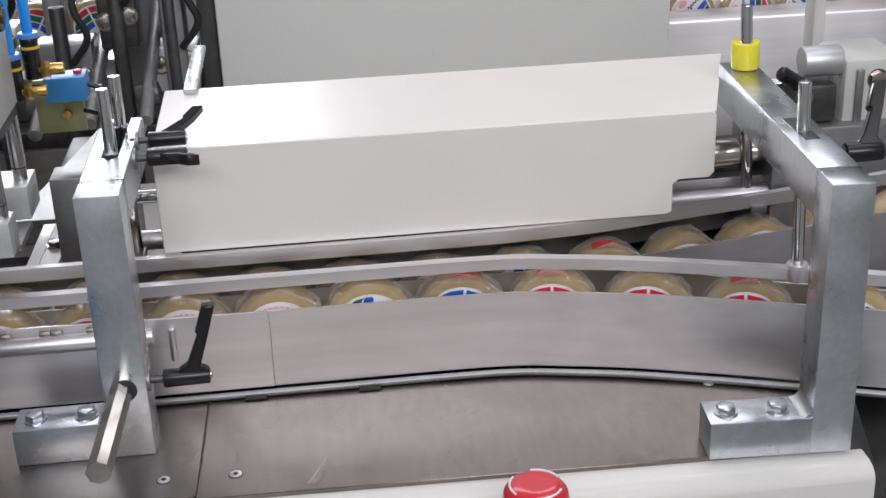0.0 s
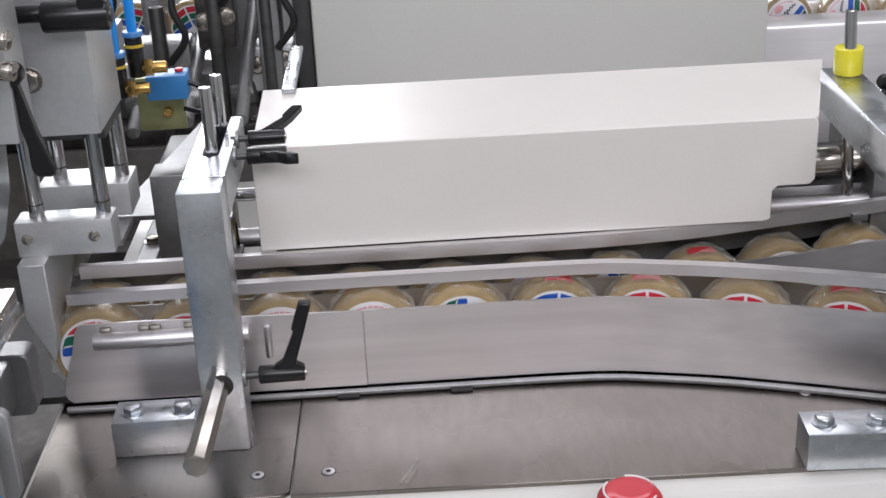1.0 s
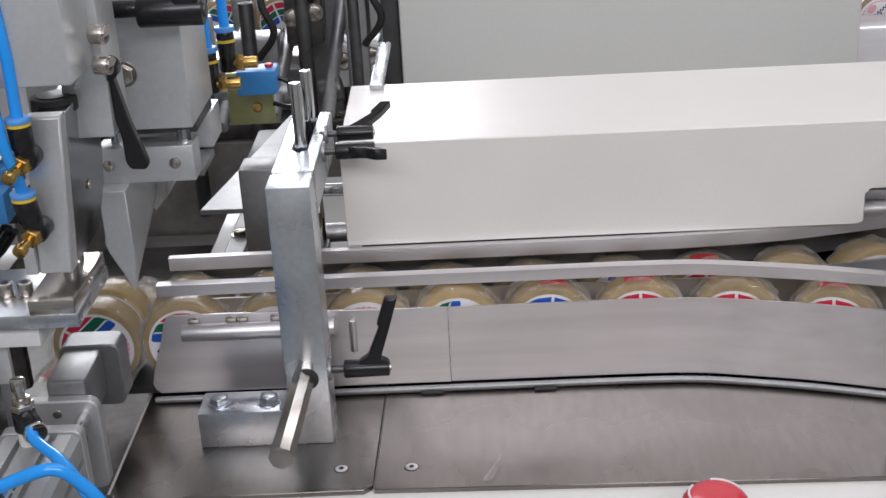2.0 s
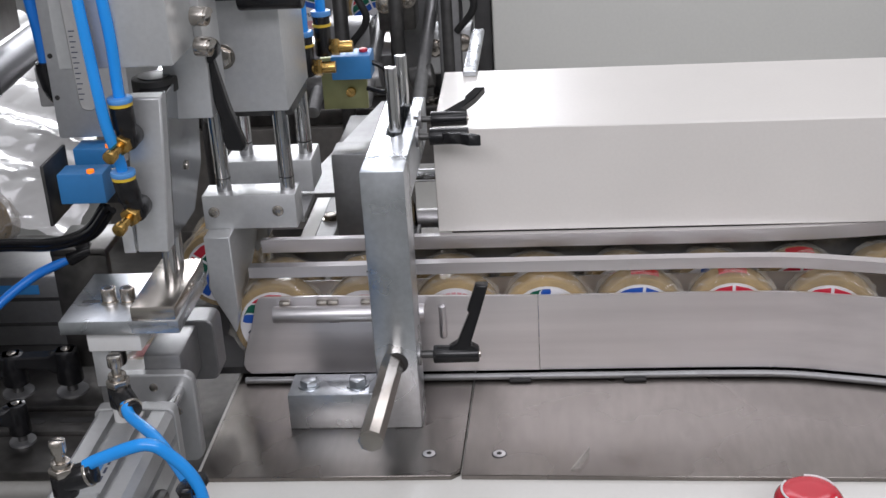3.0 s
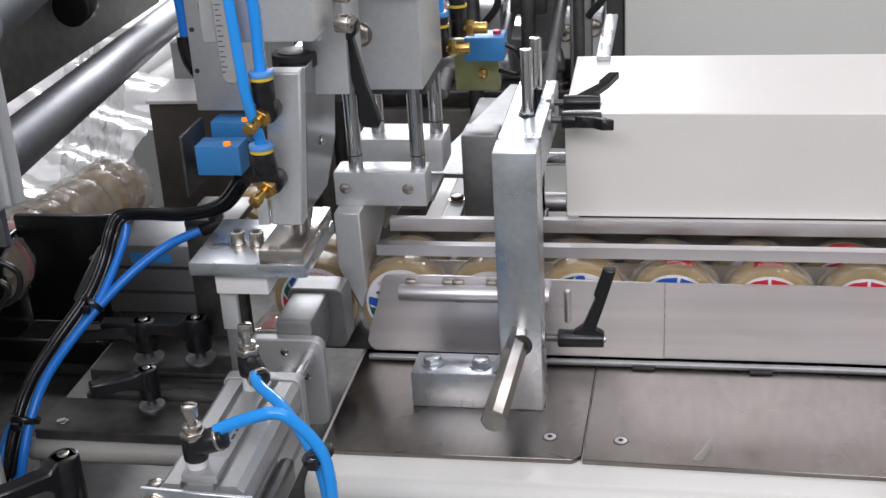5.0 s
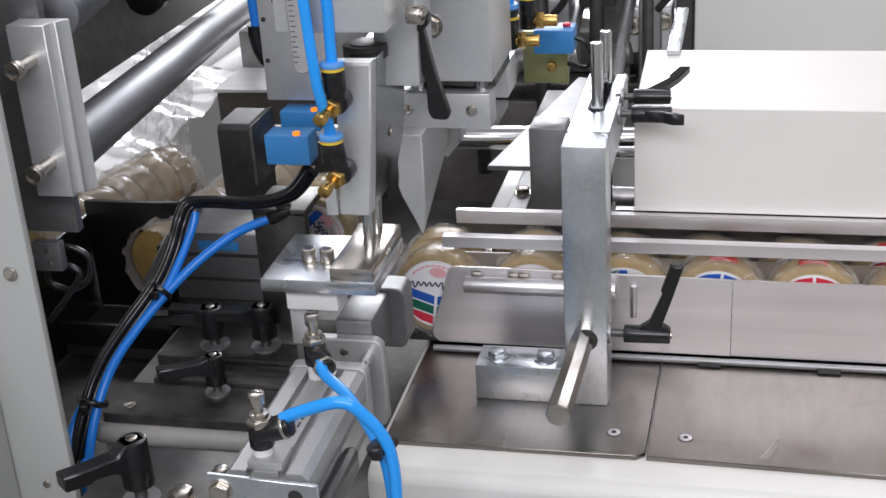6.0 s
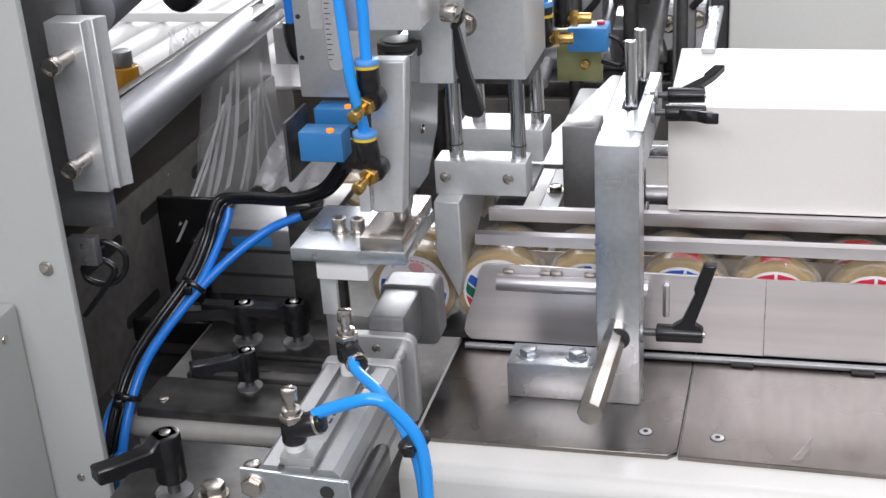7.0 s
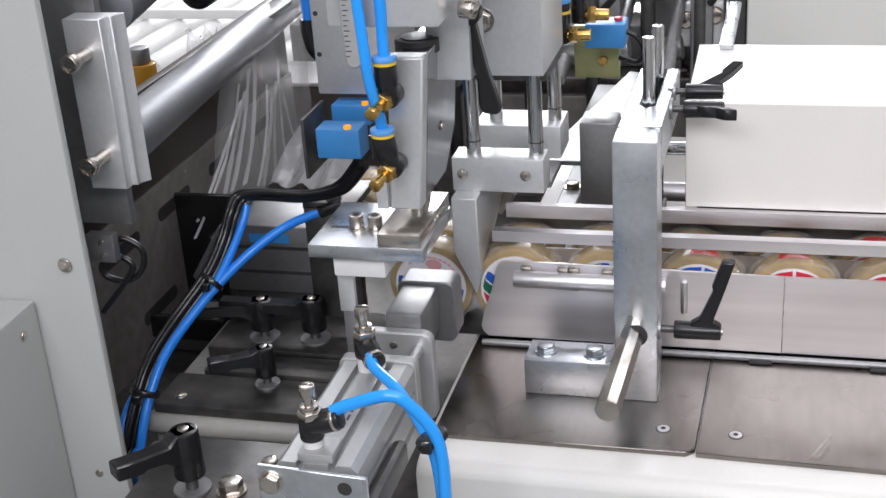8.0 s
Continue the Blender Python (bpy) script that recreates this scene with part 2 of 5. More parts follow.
def cap_screw(parent, p, up, size, height, mat=NICKEL, name="cap_screw"):
    """A socket head screw: a knurled rim round a sunk socket."""
    up, p = Vector(up).normalized(), Vector(p)
    shell = rod(p, p + up * height, size, 24, size * 0.1)
    top = max(shell.faces, key=lambda f: (f.calc_center_median() - p).dot(up))
    bmesh.ops.inset_individual(shell, faces=[top], thickness=size * 0.3)
    part("socket", rod(p + up * height * 0.9, p + up * (height + 0.00025), size * 0.52, 6), DARK, parent)
    return part(name, shell, mat, parent, "socket head screw")


def round_screw(parent, p, up, size, mat=NICKEL, name="screw"):
    up, p = Vector(up).normalized(), Vector(p)
    return part(name, joined(rod(p - up * 0.0002, p + up * size * 0.5, size, 16, size * 0.3), rod(p, p + up * size * 0.53, size * 0.35, 6)), mat, parent)


def clamp_lever(base, up, along, length, label, hub=0.0085, height=0.03, screw=NICKEL, lean=0.35):
    """A black clamping handle: hub, arm rising a little to a flat grip."""
    up, along = Vector(up).normalized(), Vector(along)
    along = (along - up * along.dot(up)).normalized()
    side = up.cross(along)
    b = Vector(base)
    t = thing("clamp_lever", base, label, "clamp lever", "clamp levers")
    m = Matrix((along, side, up)).transposed().to_4x4()
    m.translation = b
    h = hub
    part("hub", turned(joined(rod((0, 0, height * 0.25), (0, 0, height), h, 24, h * 0.15, h * 0.92)), m), BLACK, t)
    k = min(0.0042, h * 0.55)
    low, top = height * 0.74, height * (0.80 + lean)
    mid = length * 0.62
    zm = low + (top - low) * 0.62
    outline = [(-h * 0.85, height * 0.5), (h * 0.9, height * 0.5), (h * 1.6, low - k), (mid, zm - k), (mid + 0.001, zm - k * 1.5), (length, top - k * 1.3), (length, top + k * 1.2), (mid, zm + k * 1.1), (h * 1.3, low + k * 1.5), (h * 0.8, height), (-h * 0.7, height)]
    arm = prism(outline, "y", -h * 0.62, h * 0.62, h * 0.14)
    part("handle", turned(arm, m), BLACK, t)
    part("screw", turned(rod((0, 0, height * 0.9), (0, 0, height * 1.03), h * 0.38, 12, h * 0.06), m), screw, t, "metal centre screw")
    part("stud", turned(rod((0, 0, -0.004), (0, 0, height * 0.4), h * 0.42, 12), m), DARK_STEEL, t)
    part("washer", turned(rod((0, 0, 0.0), (0, 0, 0.0018), h * 1.2, 24), m), ALU_DULL, t)
    return t


# ---- hall ----
def hall():
    single("floor", box(-4, 4, -3.5, 5.5, -1.0, -0.9, 0), FLOOR, "grey painted concrete floor of the hall", "floor", kind="structure")
    single("wall_north", box(-4.1, 4.1, 5.5, 5.6, -0.9, 2.3, 0), WALL_DIMMED, "pale plain hall wall", "wall", kind="structure")
    single("wall_south", box(-4.1, 4.1, -3.6, -3.5, -0.9, 2.3, 0), WALL, "pale plain hall wall", "wall", kind="structure")
    single("wall_east", box(4, 4.1, -3.5, 5.5, -0.9, 2.3, 0), WALL, "pale plain hall wall", "wall", kind="structure")
    single("wall_west", box(-4.1, -4, -3.5, 5.5, -0.9, 2.3, 0), WALL, "pale plain hall wall", "wall", kind="structure")
    single("ceiling", box(-4.1, 4.1, -3.6, 5.6, 2.3, 2.4, 0), CEILING, "white hall ceiling", "ceiling", kind="structure")


hall()


# ---- machine bed ----
def machine_bed():
    t = thing("packing_machine", (0.0, 0.95, -0.9), "cream painted steel machine frame under the conveyor", "machine")
    side = [(0.616, -0.9), (0.616, -0.012), (0.618, -0.008), (0.622, -0.005), (0.628, -0.0035), (1.25, -0.0035), (1.25, -0.9)]
    part("body", prism(side, "x", -0.372, 0.238, 0.0008), CREAM, t)
    part("left_base", box(-0.80, -0.374, 0.66, 1.25, -0.9, -0.075, 0.002), TABLE, t)
    low = thing("steel_bed_plate", (-0.28, 0.72, 0), "brushed stainless bed plate with flush screws", "plate", "bed plates")
    outline = [(-0.368, 0.648), (-0.202, 0.649), (-0.1965, 0.654), (-0.1925, 0.86), (-0.368, 0.86)]
    part("sheet", prism(outline, "z", -0.0035, 0.0, 0.0004), PLATE, low)
    flush_screw(low, -0.2185, 0.675)
    right = thing("steel_bed_plate", (0.02, 0.72, 0), "worn stainless bed plate with a torn film scrap", "plate", "bed plates")
    outline = [(-0.1955, 0.6495), (0.236, 0.640), (0.236, 0.86), (-0.1915, 0.86)]
    part("sheet", prism(outline, "z", -0.0035, 0.0, 0.0004), PLATE, right)
    flush_screw(right, -0.172, 0.674)
    bm = bmesh.new()
    pts = [(-0.126, 0.654, 0.0008), (-0.120, 0.653, 0.0016), (-0.1135, 0.668, 0.0030), (-0.1125, 0.684, 0.001), (-0.1150, 0.672, 0.0035), (-0.121, 0.660, 0.001)]
    vs = [bm.verts.new(p) for p in pts]
    for i in range(1, 5):
        bm.faces.new((vs[0], vs[i], vs[i + 1]))
    single("film_scrap", bm, WRAP, "torn scrap of clear film on the bed plate", "film scrap")


def flush_screw(parent, x, y):
    ring = part("screw_seat", rod((x, y, -0.002), (x, y, 0.0003), 0.0050, 24, 0.0002), DARK_STEEL, parent)
    part("flush_screw", rod((x, y, -0.002), (x, y, 0.0007), 0.0042, 24, 0.0003), STEEL, ring)
    part("socket", rod((x, y, 0), (x, y, 0.0009), 0.0018, 6), DARK, ring)


machine_bed()

FRONT_LINE = [(-0.362, 0.776), (-0.30, 0.776), (-0.20, 0.777), (-0.10, 0.777), (-0.02, 0.777), (0.03, 0.775), (0.07, 0.767), (0.11, 0.757), (0.15, 0.744), (0.19, 0.730), (0.23, 0.715), (0.30, 0.688), (0.42, 0.638)]
REAR_LINE = [(-0.348, 0.837), (-0.2, 0.838), (-0.05, 0.838), (0.03, 0.839), (0.10, 0.845), (0.163, 0.857), (0.22, 0.868), (0.28, 0.880), (0.45, 0.918)]


REAR_ROLLS = [(-0.45, 0.8135), (0.04, 0.8135), (0.11, 0.8155), (0.176, 0.8265), (0.238, 0.840), (0.30, 0.853), (0.60, 0.918)]


def conveyor():
    t = thing("roll_conveyor", (0.0, 0.82, 0.0), "stainless two lane chute carrying wrapped tape rolls", "conveyor")
    nose = prism([(-0.3615, 0.0095), (-0.358, 0.0062), (-0.1458, 0.0062), (-0.1458, 0.0662), (-0.30, 0.0685), (-0.343, 0.0685), (-0.3465, 0.0672), (-0.349, 0.063), (-0.354, 0.044), (-0.361, 0.024), (-0.3632, 0.014)], "y", 0.776, 0.778, 0.0003)
    part("front_guide", nose, STEEL, t, "brushed stainless front guide plate with a cut nose")
    long_line = [(-0.1456, 0.777)] + [(p.x, p.y) for p in smooth_path([(x, y, 0) for x, y in FRONT_LINE[3:]], 4)]
    part("front_guide", ribbon(long_line, 0.0062, 0.0655, 0.002), STEEL, t, "brushed stainless front guide plate, curved")
    part("edge_rod", tube([(x, y - 0.0032, 0.0026) for x, y in FRONT_LINE], 0.0026, 10, 4), ALU_DULL, t)
    part("belt", ribbon([(-0.43, 0.781), (0.1, 0.781), (0.45, 0.71)], 0.004, 0.0095, 0.14), DARK, t, "dark belt under the rolls")
    part("welded_bar", rod((-0.335, 0.770, 0.0575), (-0.226, 0.770, 0.0575), 0.0062, 20, 0.0006), STEEL, t)
    for x in (-0.327, -0.300, -0.292, -0.268):
        part("weld_bead", rod((x - 0.004, 0.7745, 0.0645), (x + 0.004, 0.7745, 0.0645), 0.0022, 8, 0.001), NICKEL, t)
    part("weld_bead", rod((-0.214, 0.774, 0.035), (-0.214, 0.774, 0.060), 0.0025, 8, 0.001), STEEL, t)
    part("weld_bead", rod((-0.296, 0.774, 0.0505), (-0.288, 0.774, 0.0505), 0.002, 8, 0.001), DARK_STEEL, t)
    for x, y in ((-0.078, 0.771), (-0.16, 0.772)):
        part("weld_bead", box(x - 0.008, x + 0.008, y - 0.0035, y + 0.001, 0.0, 0.0022, 0.0008), DARK, t)
    flush_screw(t, 0.163, 0.736)
    part("lane_divider", ribbon([(-0.352, 0.8075), (0.124, 0.8075)], 0.012, 0.066, 0.0016), STEEL, t)
    # lane divider that opens on the right
    part("lane_divider", ribbon([(0.125, 0.804), (0.19, 0.766), (0.23, 0.750), (0.30, 0.722), (0.42, 0.672)], 0.012, 0.066, 0.002), STEEL, t)
    part("lane_divider", ribbon([(0.125, 0.807), (0.176, 0.816), (0.238, 0.830), (0.30, 0.843), (0.42, 0.870)], 0.012, 0.0715, 0.002), STEEL, t)
    g = thing("guide_bar", (-0.05, 0.79, 0.082), "flat stainless hold-down bar above the front lane", "guide bar", "guide bars")
    part("bar", ribbon([(p.x, p.y) for p in smooth_path([(x, y + 0.008, 0) for x, y in [(-0.353, 0.776)] + FRONT_LINE[1:]], 4)], 0.0802, 0.0885, 0.008), STEEL, g)
    part("hanger_rod", rod((-0.240, 0.789, 0.088), (-0.240, 0.789, 0.232), 0.0042, 18, 0.0006), CHROME, g)
    part("hanger_rod", rod((0.2205, 0.731, 0.088), (0.2165, 0.731, 0.222), 0.0042, 18, 0.0006), CHROME, g)
    part("knuckle", rod((0.2205, 0.731, 0.079), (0.2205, 0.731, 0.092), 0.0075, 18, 0.001), STEEL, g)
    r = thing("guide_bar", (-0.05, 0.86, 0.072), "flat stainless guide rail behind the rear lane", "guide bar", "guide bars")
    part("bar", ribbon([(p.x, p.y) for p in smooth_path([(x, y - 0.026, 0) for x, y in REAR_LINE], 4)], 0.0880, 0.0980, 0.006), STEEL, r)
    part("bar", ribbon([(p.x, p.y) for p in smooth_path([(x, y + 0.0065, 0) for x, y in REAR_LINE], 4)], 0.060, 0.0840, 0.003), ALU_DULL, r)
    for x, y in ((-0.240, 0.842), (0.231, 0.866)):
        part("hanger_block", box(x - 0.006, x + 0.006, y - 0.026, y + 0.012, 0.0842, 0.0905, 0.0008), ALU_DULL, r)
    part("hanger_rod", rod((-0.240, 0.848, 0.09), (-0.240, 0.848, 0.224), 0.0042, 18, 0.0006), CHROME, r)
    part("hanger_rod", rod((0.231, 0.872, 0.09), (0.2275, 0.885, 0.236), 0.0045, 18, 0.0006), CHROME, r)
    part("knob", rod((0.2288, 0.8855, 0.1875), (0.2282, 0.885, 0.208), 0.0108, 24, 0.001), YELLOW_CLEAR, r, "clear yellow plastic bush")


conveyor()


def bracket(foot_x, x0, x1, y0, back, rz, slot):
    """A zinc plated gantry bracket: foot, post and an arm to the rear with an open slot."""
    t = thing("gantry_bracket", ((x0 + x1) / 2, y0 + 0.015, 0), "zinc plated square bar bracket bolted to the bed", "bracket", "gantry brackets")
    spin = about((x0, y0, 0), 0, 0, rz)
    d = 0.030
    part("foot", turned(box(foot_x, x0 + 0.0005, y0, y0 + d, 0.0, 0.0265, 0.0009), spin), ZINC, t)
    fil = [(x0, 0.0265)] + [(x0 - 0.007 + 0.007 * math.sin(radians(a)), 0.0335 - 0.007 * math.cos(radians(a))) for a in range(0, 91, 18)]
    part("weld", turned(prism(fil, "y", y0 + 0.001, y0 + d - 0.001, 0), spin), ZINC, t)
    post = box(x0, x1, y0, y0 + d, 0.0, 0.187, 0.0009)
    part("post", turned(post, spin), ZINC, t)
    mid = (x0 + x1) / 2
    if slot:
        arm = prism([(x0, y0 + d - 0.0005), (x1, y0 + d - 0.0005), (x1, back), (mid + 0.0052, back), (mid + 0.0052, slot), (mid, slot - 0.005), (mid - 0.0052, slot), (mid - 0.0052, back), (x0, back)], "z", 0.157, 0.187, 0.0009)
    else:
        arm = box(x0, x1, y0 + d - 0.0005, back, 0.155, 0.187, 0.0009)
    part("arm", turned(arm, spin), ZINC, t)
    for fx in (foot_x + 0.013, foot_x + 0.047):
        p = spin @ Vector((fx, y0 + 0.014, 0.0265))
        hex_bolt(t, p, (0, 0, 1), 0.0064, 0.0055, ZINC)
    return t


def brackets():
    left = bracket(-0.317, -0.2545, -0.226, 0.708, 0.866, 0, 0.781)
    part("cross_hole", rod((-0.2400, 0.7076, 0.0502), (-0.2400, 0.712, 0.0502), 0.0078, 28), DARK, left, "dark bored hole")
    part("split_line", box(-0.2550, -0.2540, 0.7076, 0.709, 0.118, 0.1185, 0), DARK_STEEL, left)
    shaft = rod((-0.2462, 0.614, 0.0480), (-0.2408, 0.774, 0.0500), 0.0080, 8, 0.0004)
    single("adjusting_shaft", shaft, NICKEL, "flatted steel adjusting shaft through the bracket post", "shaft")
    right = bracket(0.134, 0.2, 0.227, 0.635, 0.905, -3.0, None)
    part("slot_recess", box(0.2135, 0.2235, 0.716, 0.760, 0.1868, 0.1875, 0.0002), DARK_STEEL, right)
    clamp_lever((-0.226, 0.718, 0.0515), (1, 0, 0), (0, 0, 1), 0.052, "black clamp lever on the bracket post, handle up", 0.0062, 0.041, NICKEL, 0.30)
    clamp_lever((-0.226, 0.792, 0.181), (1, 0, 0), (0, -0.9, 0.1), 0.017, "short black clamp lever on the bracket arm", 0.006, 0.036)
    clamp_lever((-0.226, 0.815, 0.186), (1, 0, 0), (0, 0.80, 0.40), 0.028, "black clamp lever on the bracket arm, handle tilted up", 0.0055, 0.034, NICKEL, 0.45)
    clamp_lever((0.232, 0.715, 0.176), (1, 0, 0), (0, 0.55, 0.8), 0.046, "black clamp lever on the far bracket arm, handle up", 0.0068, 0.034)


brackets()


# ---- covers and cabinet behind the conveyor ----
def covers():
    t = thing("machine_cover", (-0.016, 0.89, 0.0), "cream enamelled sheet metal cover with a notched corner", "cover")
    x0, x1, y0, y1, z0, z1 = -0.2175, 0.187, 0.8185, 0.966, 0.0985, 0.1765
    face = [(x0, z0), (0.152, z0), (0.156, z0 + 0.002), (0.156, 0.122), (0.160, 0.1255), (0.183, 0.1255), (x1, 0.1295), (x1, z1 - 0.0045), (x1 - 0.001, z1 - 0.0015), (x1 - 0.004, z1), (x0, z1)]
    part("front_panel", prism(face, "y", y0, y0 + 0.0022, 0.0006), COVER_PAINT, t)
    part("top_panel", turned(prism([(x0, y0 + 0.0022), (x1, y0 + 0.0022), (0.236, y1), (x0 - 0.002, y1)], "z", z1 - 0.002, z1, 0.0004), Matrix()), COVER_PAINT, t)
    part("side_panel", box(x0, x0 + 0.002, y0 + 0.0022, y1, z0, z1 - 0.002, 0.0003), COVER_PAINT, t)
    part("leg", box(-0.19, -0.165, 0.93, 0.955, 0.0, z1 - 0.002, 0.001), DARK_STEEL, t)
    part("leg", box(0.12, 0.145, 0.93, 0.955, 0.0, z1 - 0.002, 0.001), DARK_STEEL, t)
    part("handle", box(-0.2035, -0.1925, 0.950, 1.085, 0.1766, 0.1815, 0.0015), ZINC, t, "bright zinc plated tab")
    s = thing("drive_shaft", (0.0, 0.88, 0.10), "steel drive shaft with couplings under the cover", "shaft")
    part("shaft", rod((-0.26, 0.885, 0.1185), (0.262, 0.885, 0.1185), 0.0055, 18), CHROME, s)
    part("coupling", joined(rod((0.200, 0.885, 0.1185), (0.226, 0.885, 0.1185), 0.0115, 22, 0.001), rod((0.229, 0.885, 0.1185), (0.247, 0.885, 0.1185), 0.009, 22, 0.001)), NICKEL, s, "round nickel coupling")
    part("shaft", rod((-0.26, 0.872, 0.088), (0.262, 0.872, 0.088), 0.0075, 18), STEEL, s)
    part("carrier", box(-0.215, 0.25, 0.90, 0.91, 0.0, 0.125, 0.001), DARK_STEEL, s)
    part("bearing_block", box(0.247, 0.272, 0.862, 0.905, 0.0, 0.132, 0.002), ALU_DULL, s)
    part("guide_strip", box(0.10, 0.30, 0.885, 0.9, 0.078, 0.098, 0.001), STEEL, s)
    c = thing("control_cabinet", (0.05, 1.5, -0.9), "tall pale grey control cabinet behind the line", "cabinet")
    part("body", box(-0.196, 0.287, 1.30, 1.75, -0.9, 0.245, 0.004), CABINET_PAINT, c)
    # solid dark strip stands in for the shade beside the cabinet
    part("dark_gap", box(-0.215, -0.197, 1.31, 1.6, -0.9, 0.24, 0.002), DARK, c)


covers()


# ---- tape rolls ----
R_ROLL, L_ROLL, Z_ROLL = 0.0322, 0.022, 0.0428


def colour_band(a, h, reach, s, y):
    """One slanted half stripe of the round label, cut by its rim."""
    bm = bmesh.new()
    last = None
    for i in range(13):
        x = 0.0011 + (reach - 0.0011) * i / 12 * 0.995
        edge = math.sqrt(max(reach * reach - x * x, 0))
        top, low = a + 0.22 * x, a - h + 0.22 * x
        top, low = max(min(top, edge), -edge), max(min(low, edge), -edge)
        now = (bm.verts.new((s * x, y, top)), bm.verts.new((s * x, y, low)))
        if last and (top - low > 1e-5 or last[0].co.z - last[1].co.z > 1e-5):
            bm.faces.new((last[0], now[0], now[1], last[1]))
        last = now
    bmesh.ops.remove_doubles(bm, verts=bm.verts[:], dist=1e-6)
    return bm


def disc(r, y, thick, seg=40):
    return rod((0, y, 0), (0, y - thick, 0), r, seg)


def tape_roll(variant, tab):
    t = thing("tape_roll", (0, 0, 0), "brown adhesive tape roll in clear wrap with a round printed label", "tape roll", "tape rolls in the chute")
    y0 = 0.0
    part("tape", rod((0, y0 + L_ROLL, 0), (0, y0, 0), R_ROLL, 48, 0.0022), TAPE, t)
    label = part("label", disc(0.0272, y0, 0.0003), LABEL_WHITE, t, "white round label with coloured stripes")
    order = [(LABEL_BLUE, "blue"), (LABEL_GREEN, "green"), (LABEL_RED, "red")]
    if variant:
        order = order[::-1]
    for k, (mat, _) in enumerate(order):
        for s in (-1, 1):
            part("stripe", colour_band(-0.002 - 0.0083 * k, 0.0070, 0.0254, s, -0.0005), mat, label)
    # the script line as a plain dark stroke, and the small rim text as short bars
    pts = [(-0.0195 + 0.0013 * i, -0.0006, 0.0062 + 0.0004 * i * 0.3 + (0.0042 if i in (2, 3, 18, 19) else 0.0017) * math.sin(i * 1.9)) for i in range(31)]
    part("dark_stroke", tube(pts, 0.0006, 6, 3), LABEL_INK, label)
    bars = []
    for i in range(11):
        a = radians(40 + 10 * i)
        bars.append(turned(box(-0.0016, 0.0016, -0.0006, -0.0004, 0.0225, 0.0240, 0), pose(0, 0, 0, 0, math.degrees(a) - 90, 0)))
    part("small_bars", joined(*bars), LABEL_PINK, label)
    part("pink_oval", turned(rod((0, -0.0006, 0.0178), (0, -0.0004, 0.0178), 0.0042, 20), Matrix.Diagonal((1.5, 1, 1, 1))), LABEL_PINK, label)
    # crinkled wrap
    bm = bmesh.new()
    rng = random.Random(5 + variant * 7 + tab)
    prof = [(-0.0008, 0.0262), (-0.0016, 0.0300), (-0.0006, 0.0326), (0.0012, 0.0340), (0.004, 0.0336), (0.008, 0.0333), (0.012, 0.0335), (0.016, 0.0337), (0.020, 0.0338), (0.0225, 0.0322), (0.0232, 0.029), (0.0228, 0.02)]
    rings = []
    for n, (y, r) in enumerate(prof):
        ring = []
        for k in range(52):
            a = 2 * math.pi * (k + 0.5 * (n % 2)) / 52
            crease = 0.0021 if 1 < n < 10 else 0.0005
            j = r + rng.uniform(-0.3, 1.0) * crease + 0.0006 * math.sin(a * 7 + y * 300) + (0.0026 * max(0, math.sin(a * 9 + n * 1.3)) if n in (2, 3) else 0)
            ring.append(bm.verts.new((j * math.cos(a), y + rng.uniform(-0.0008, 0.0004), j * math.sin(a))))
        rings.append(ring)
    for a, b in zip(rings, rings[1:]):
        for k in range(52):
            bm.faces.new((a[k], a[(k + 1) % 52], b[(k + 1) % 52]))
            bm.faces.new((a[k], b[(k + 1) % 52], b[k]))
    part("wrap", bm, WRAP, t, "crinkled clear shrink wrap").data.shade_flat()
    if tab:
        bm = bmesh.new()
        rows = []
        for i in range(7):
            a = radians(-75 + 5.5 * i if tab == 1 else -105 + 5.5 * i)
            rows.append([bm.verts.new((0.0347 * math.cos(a), y, 0.0347 * math.sin(a))) for y in (0.0015, 0.012)])
        for a, b in zip(rows, rows[1:]):
            bm.faces.new((a[0], b[0], b[1], a[1]))
        part("tear_tab", bm, RED_WRAP, t, "red tear tab")
    return t


def along(line, x):
    for (xa, ya), (xb, yb) in zip(line, line[1:]):
        if x <= xb:
            f = max((x - xa) / (xb - xa), 0) if x >= xa else 0
            return ya + (yb - ya) * f, math.degrees(math.atan2(yb - ya, xb - xa))
    return line[-1][1], math.degrees(math.atan2(line[-1][1] - line[-2][1], line[-1][0] - line[-2][0]))


PITCH = 0.0655
LABEL_TURNS = {0: 175, 1: 165, 2: -5, 3: -28, 4: 270, 5: 172, 6: 180, 7: 178, 8: 182, 9: 60, 10: 140, 11: 200, 12: 20, 13: 300}
PROTO = {(0, 0): tape_roll(0, 0), (1, 2): tape_roll(1, 2), (0, 2): tape_roll(0, 2), (1, 0): tape_roll(1, 0), (0, 1): tape_roll(0, 1)}
KINDS = {5: (1, 2), 6: (0, 2), 8: (0, 2), 10: (0, 2), 12: (1, 0)}
ROLLS = []
USED = set()


def place_roll(lane, i):
    key = KINDS.get(i, (0, 0)) if lane == 0 else {4: (0, 1), 7: (0, 2), 9: (0, 1)}.get(i, (0, 0))
    if key in USED:
        ob = copy_thing(PROTO[key], Matrix())
    else:
        USED.add(key)
        ob = PROTO[key]
    ROLLS.append((ob, lane, i))


for n in range(14):
    place_roll(0, n)
for n in range(13):
    place_roll(1, n)


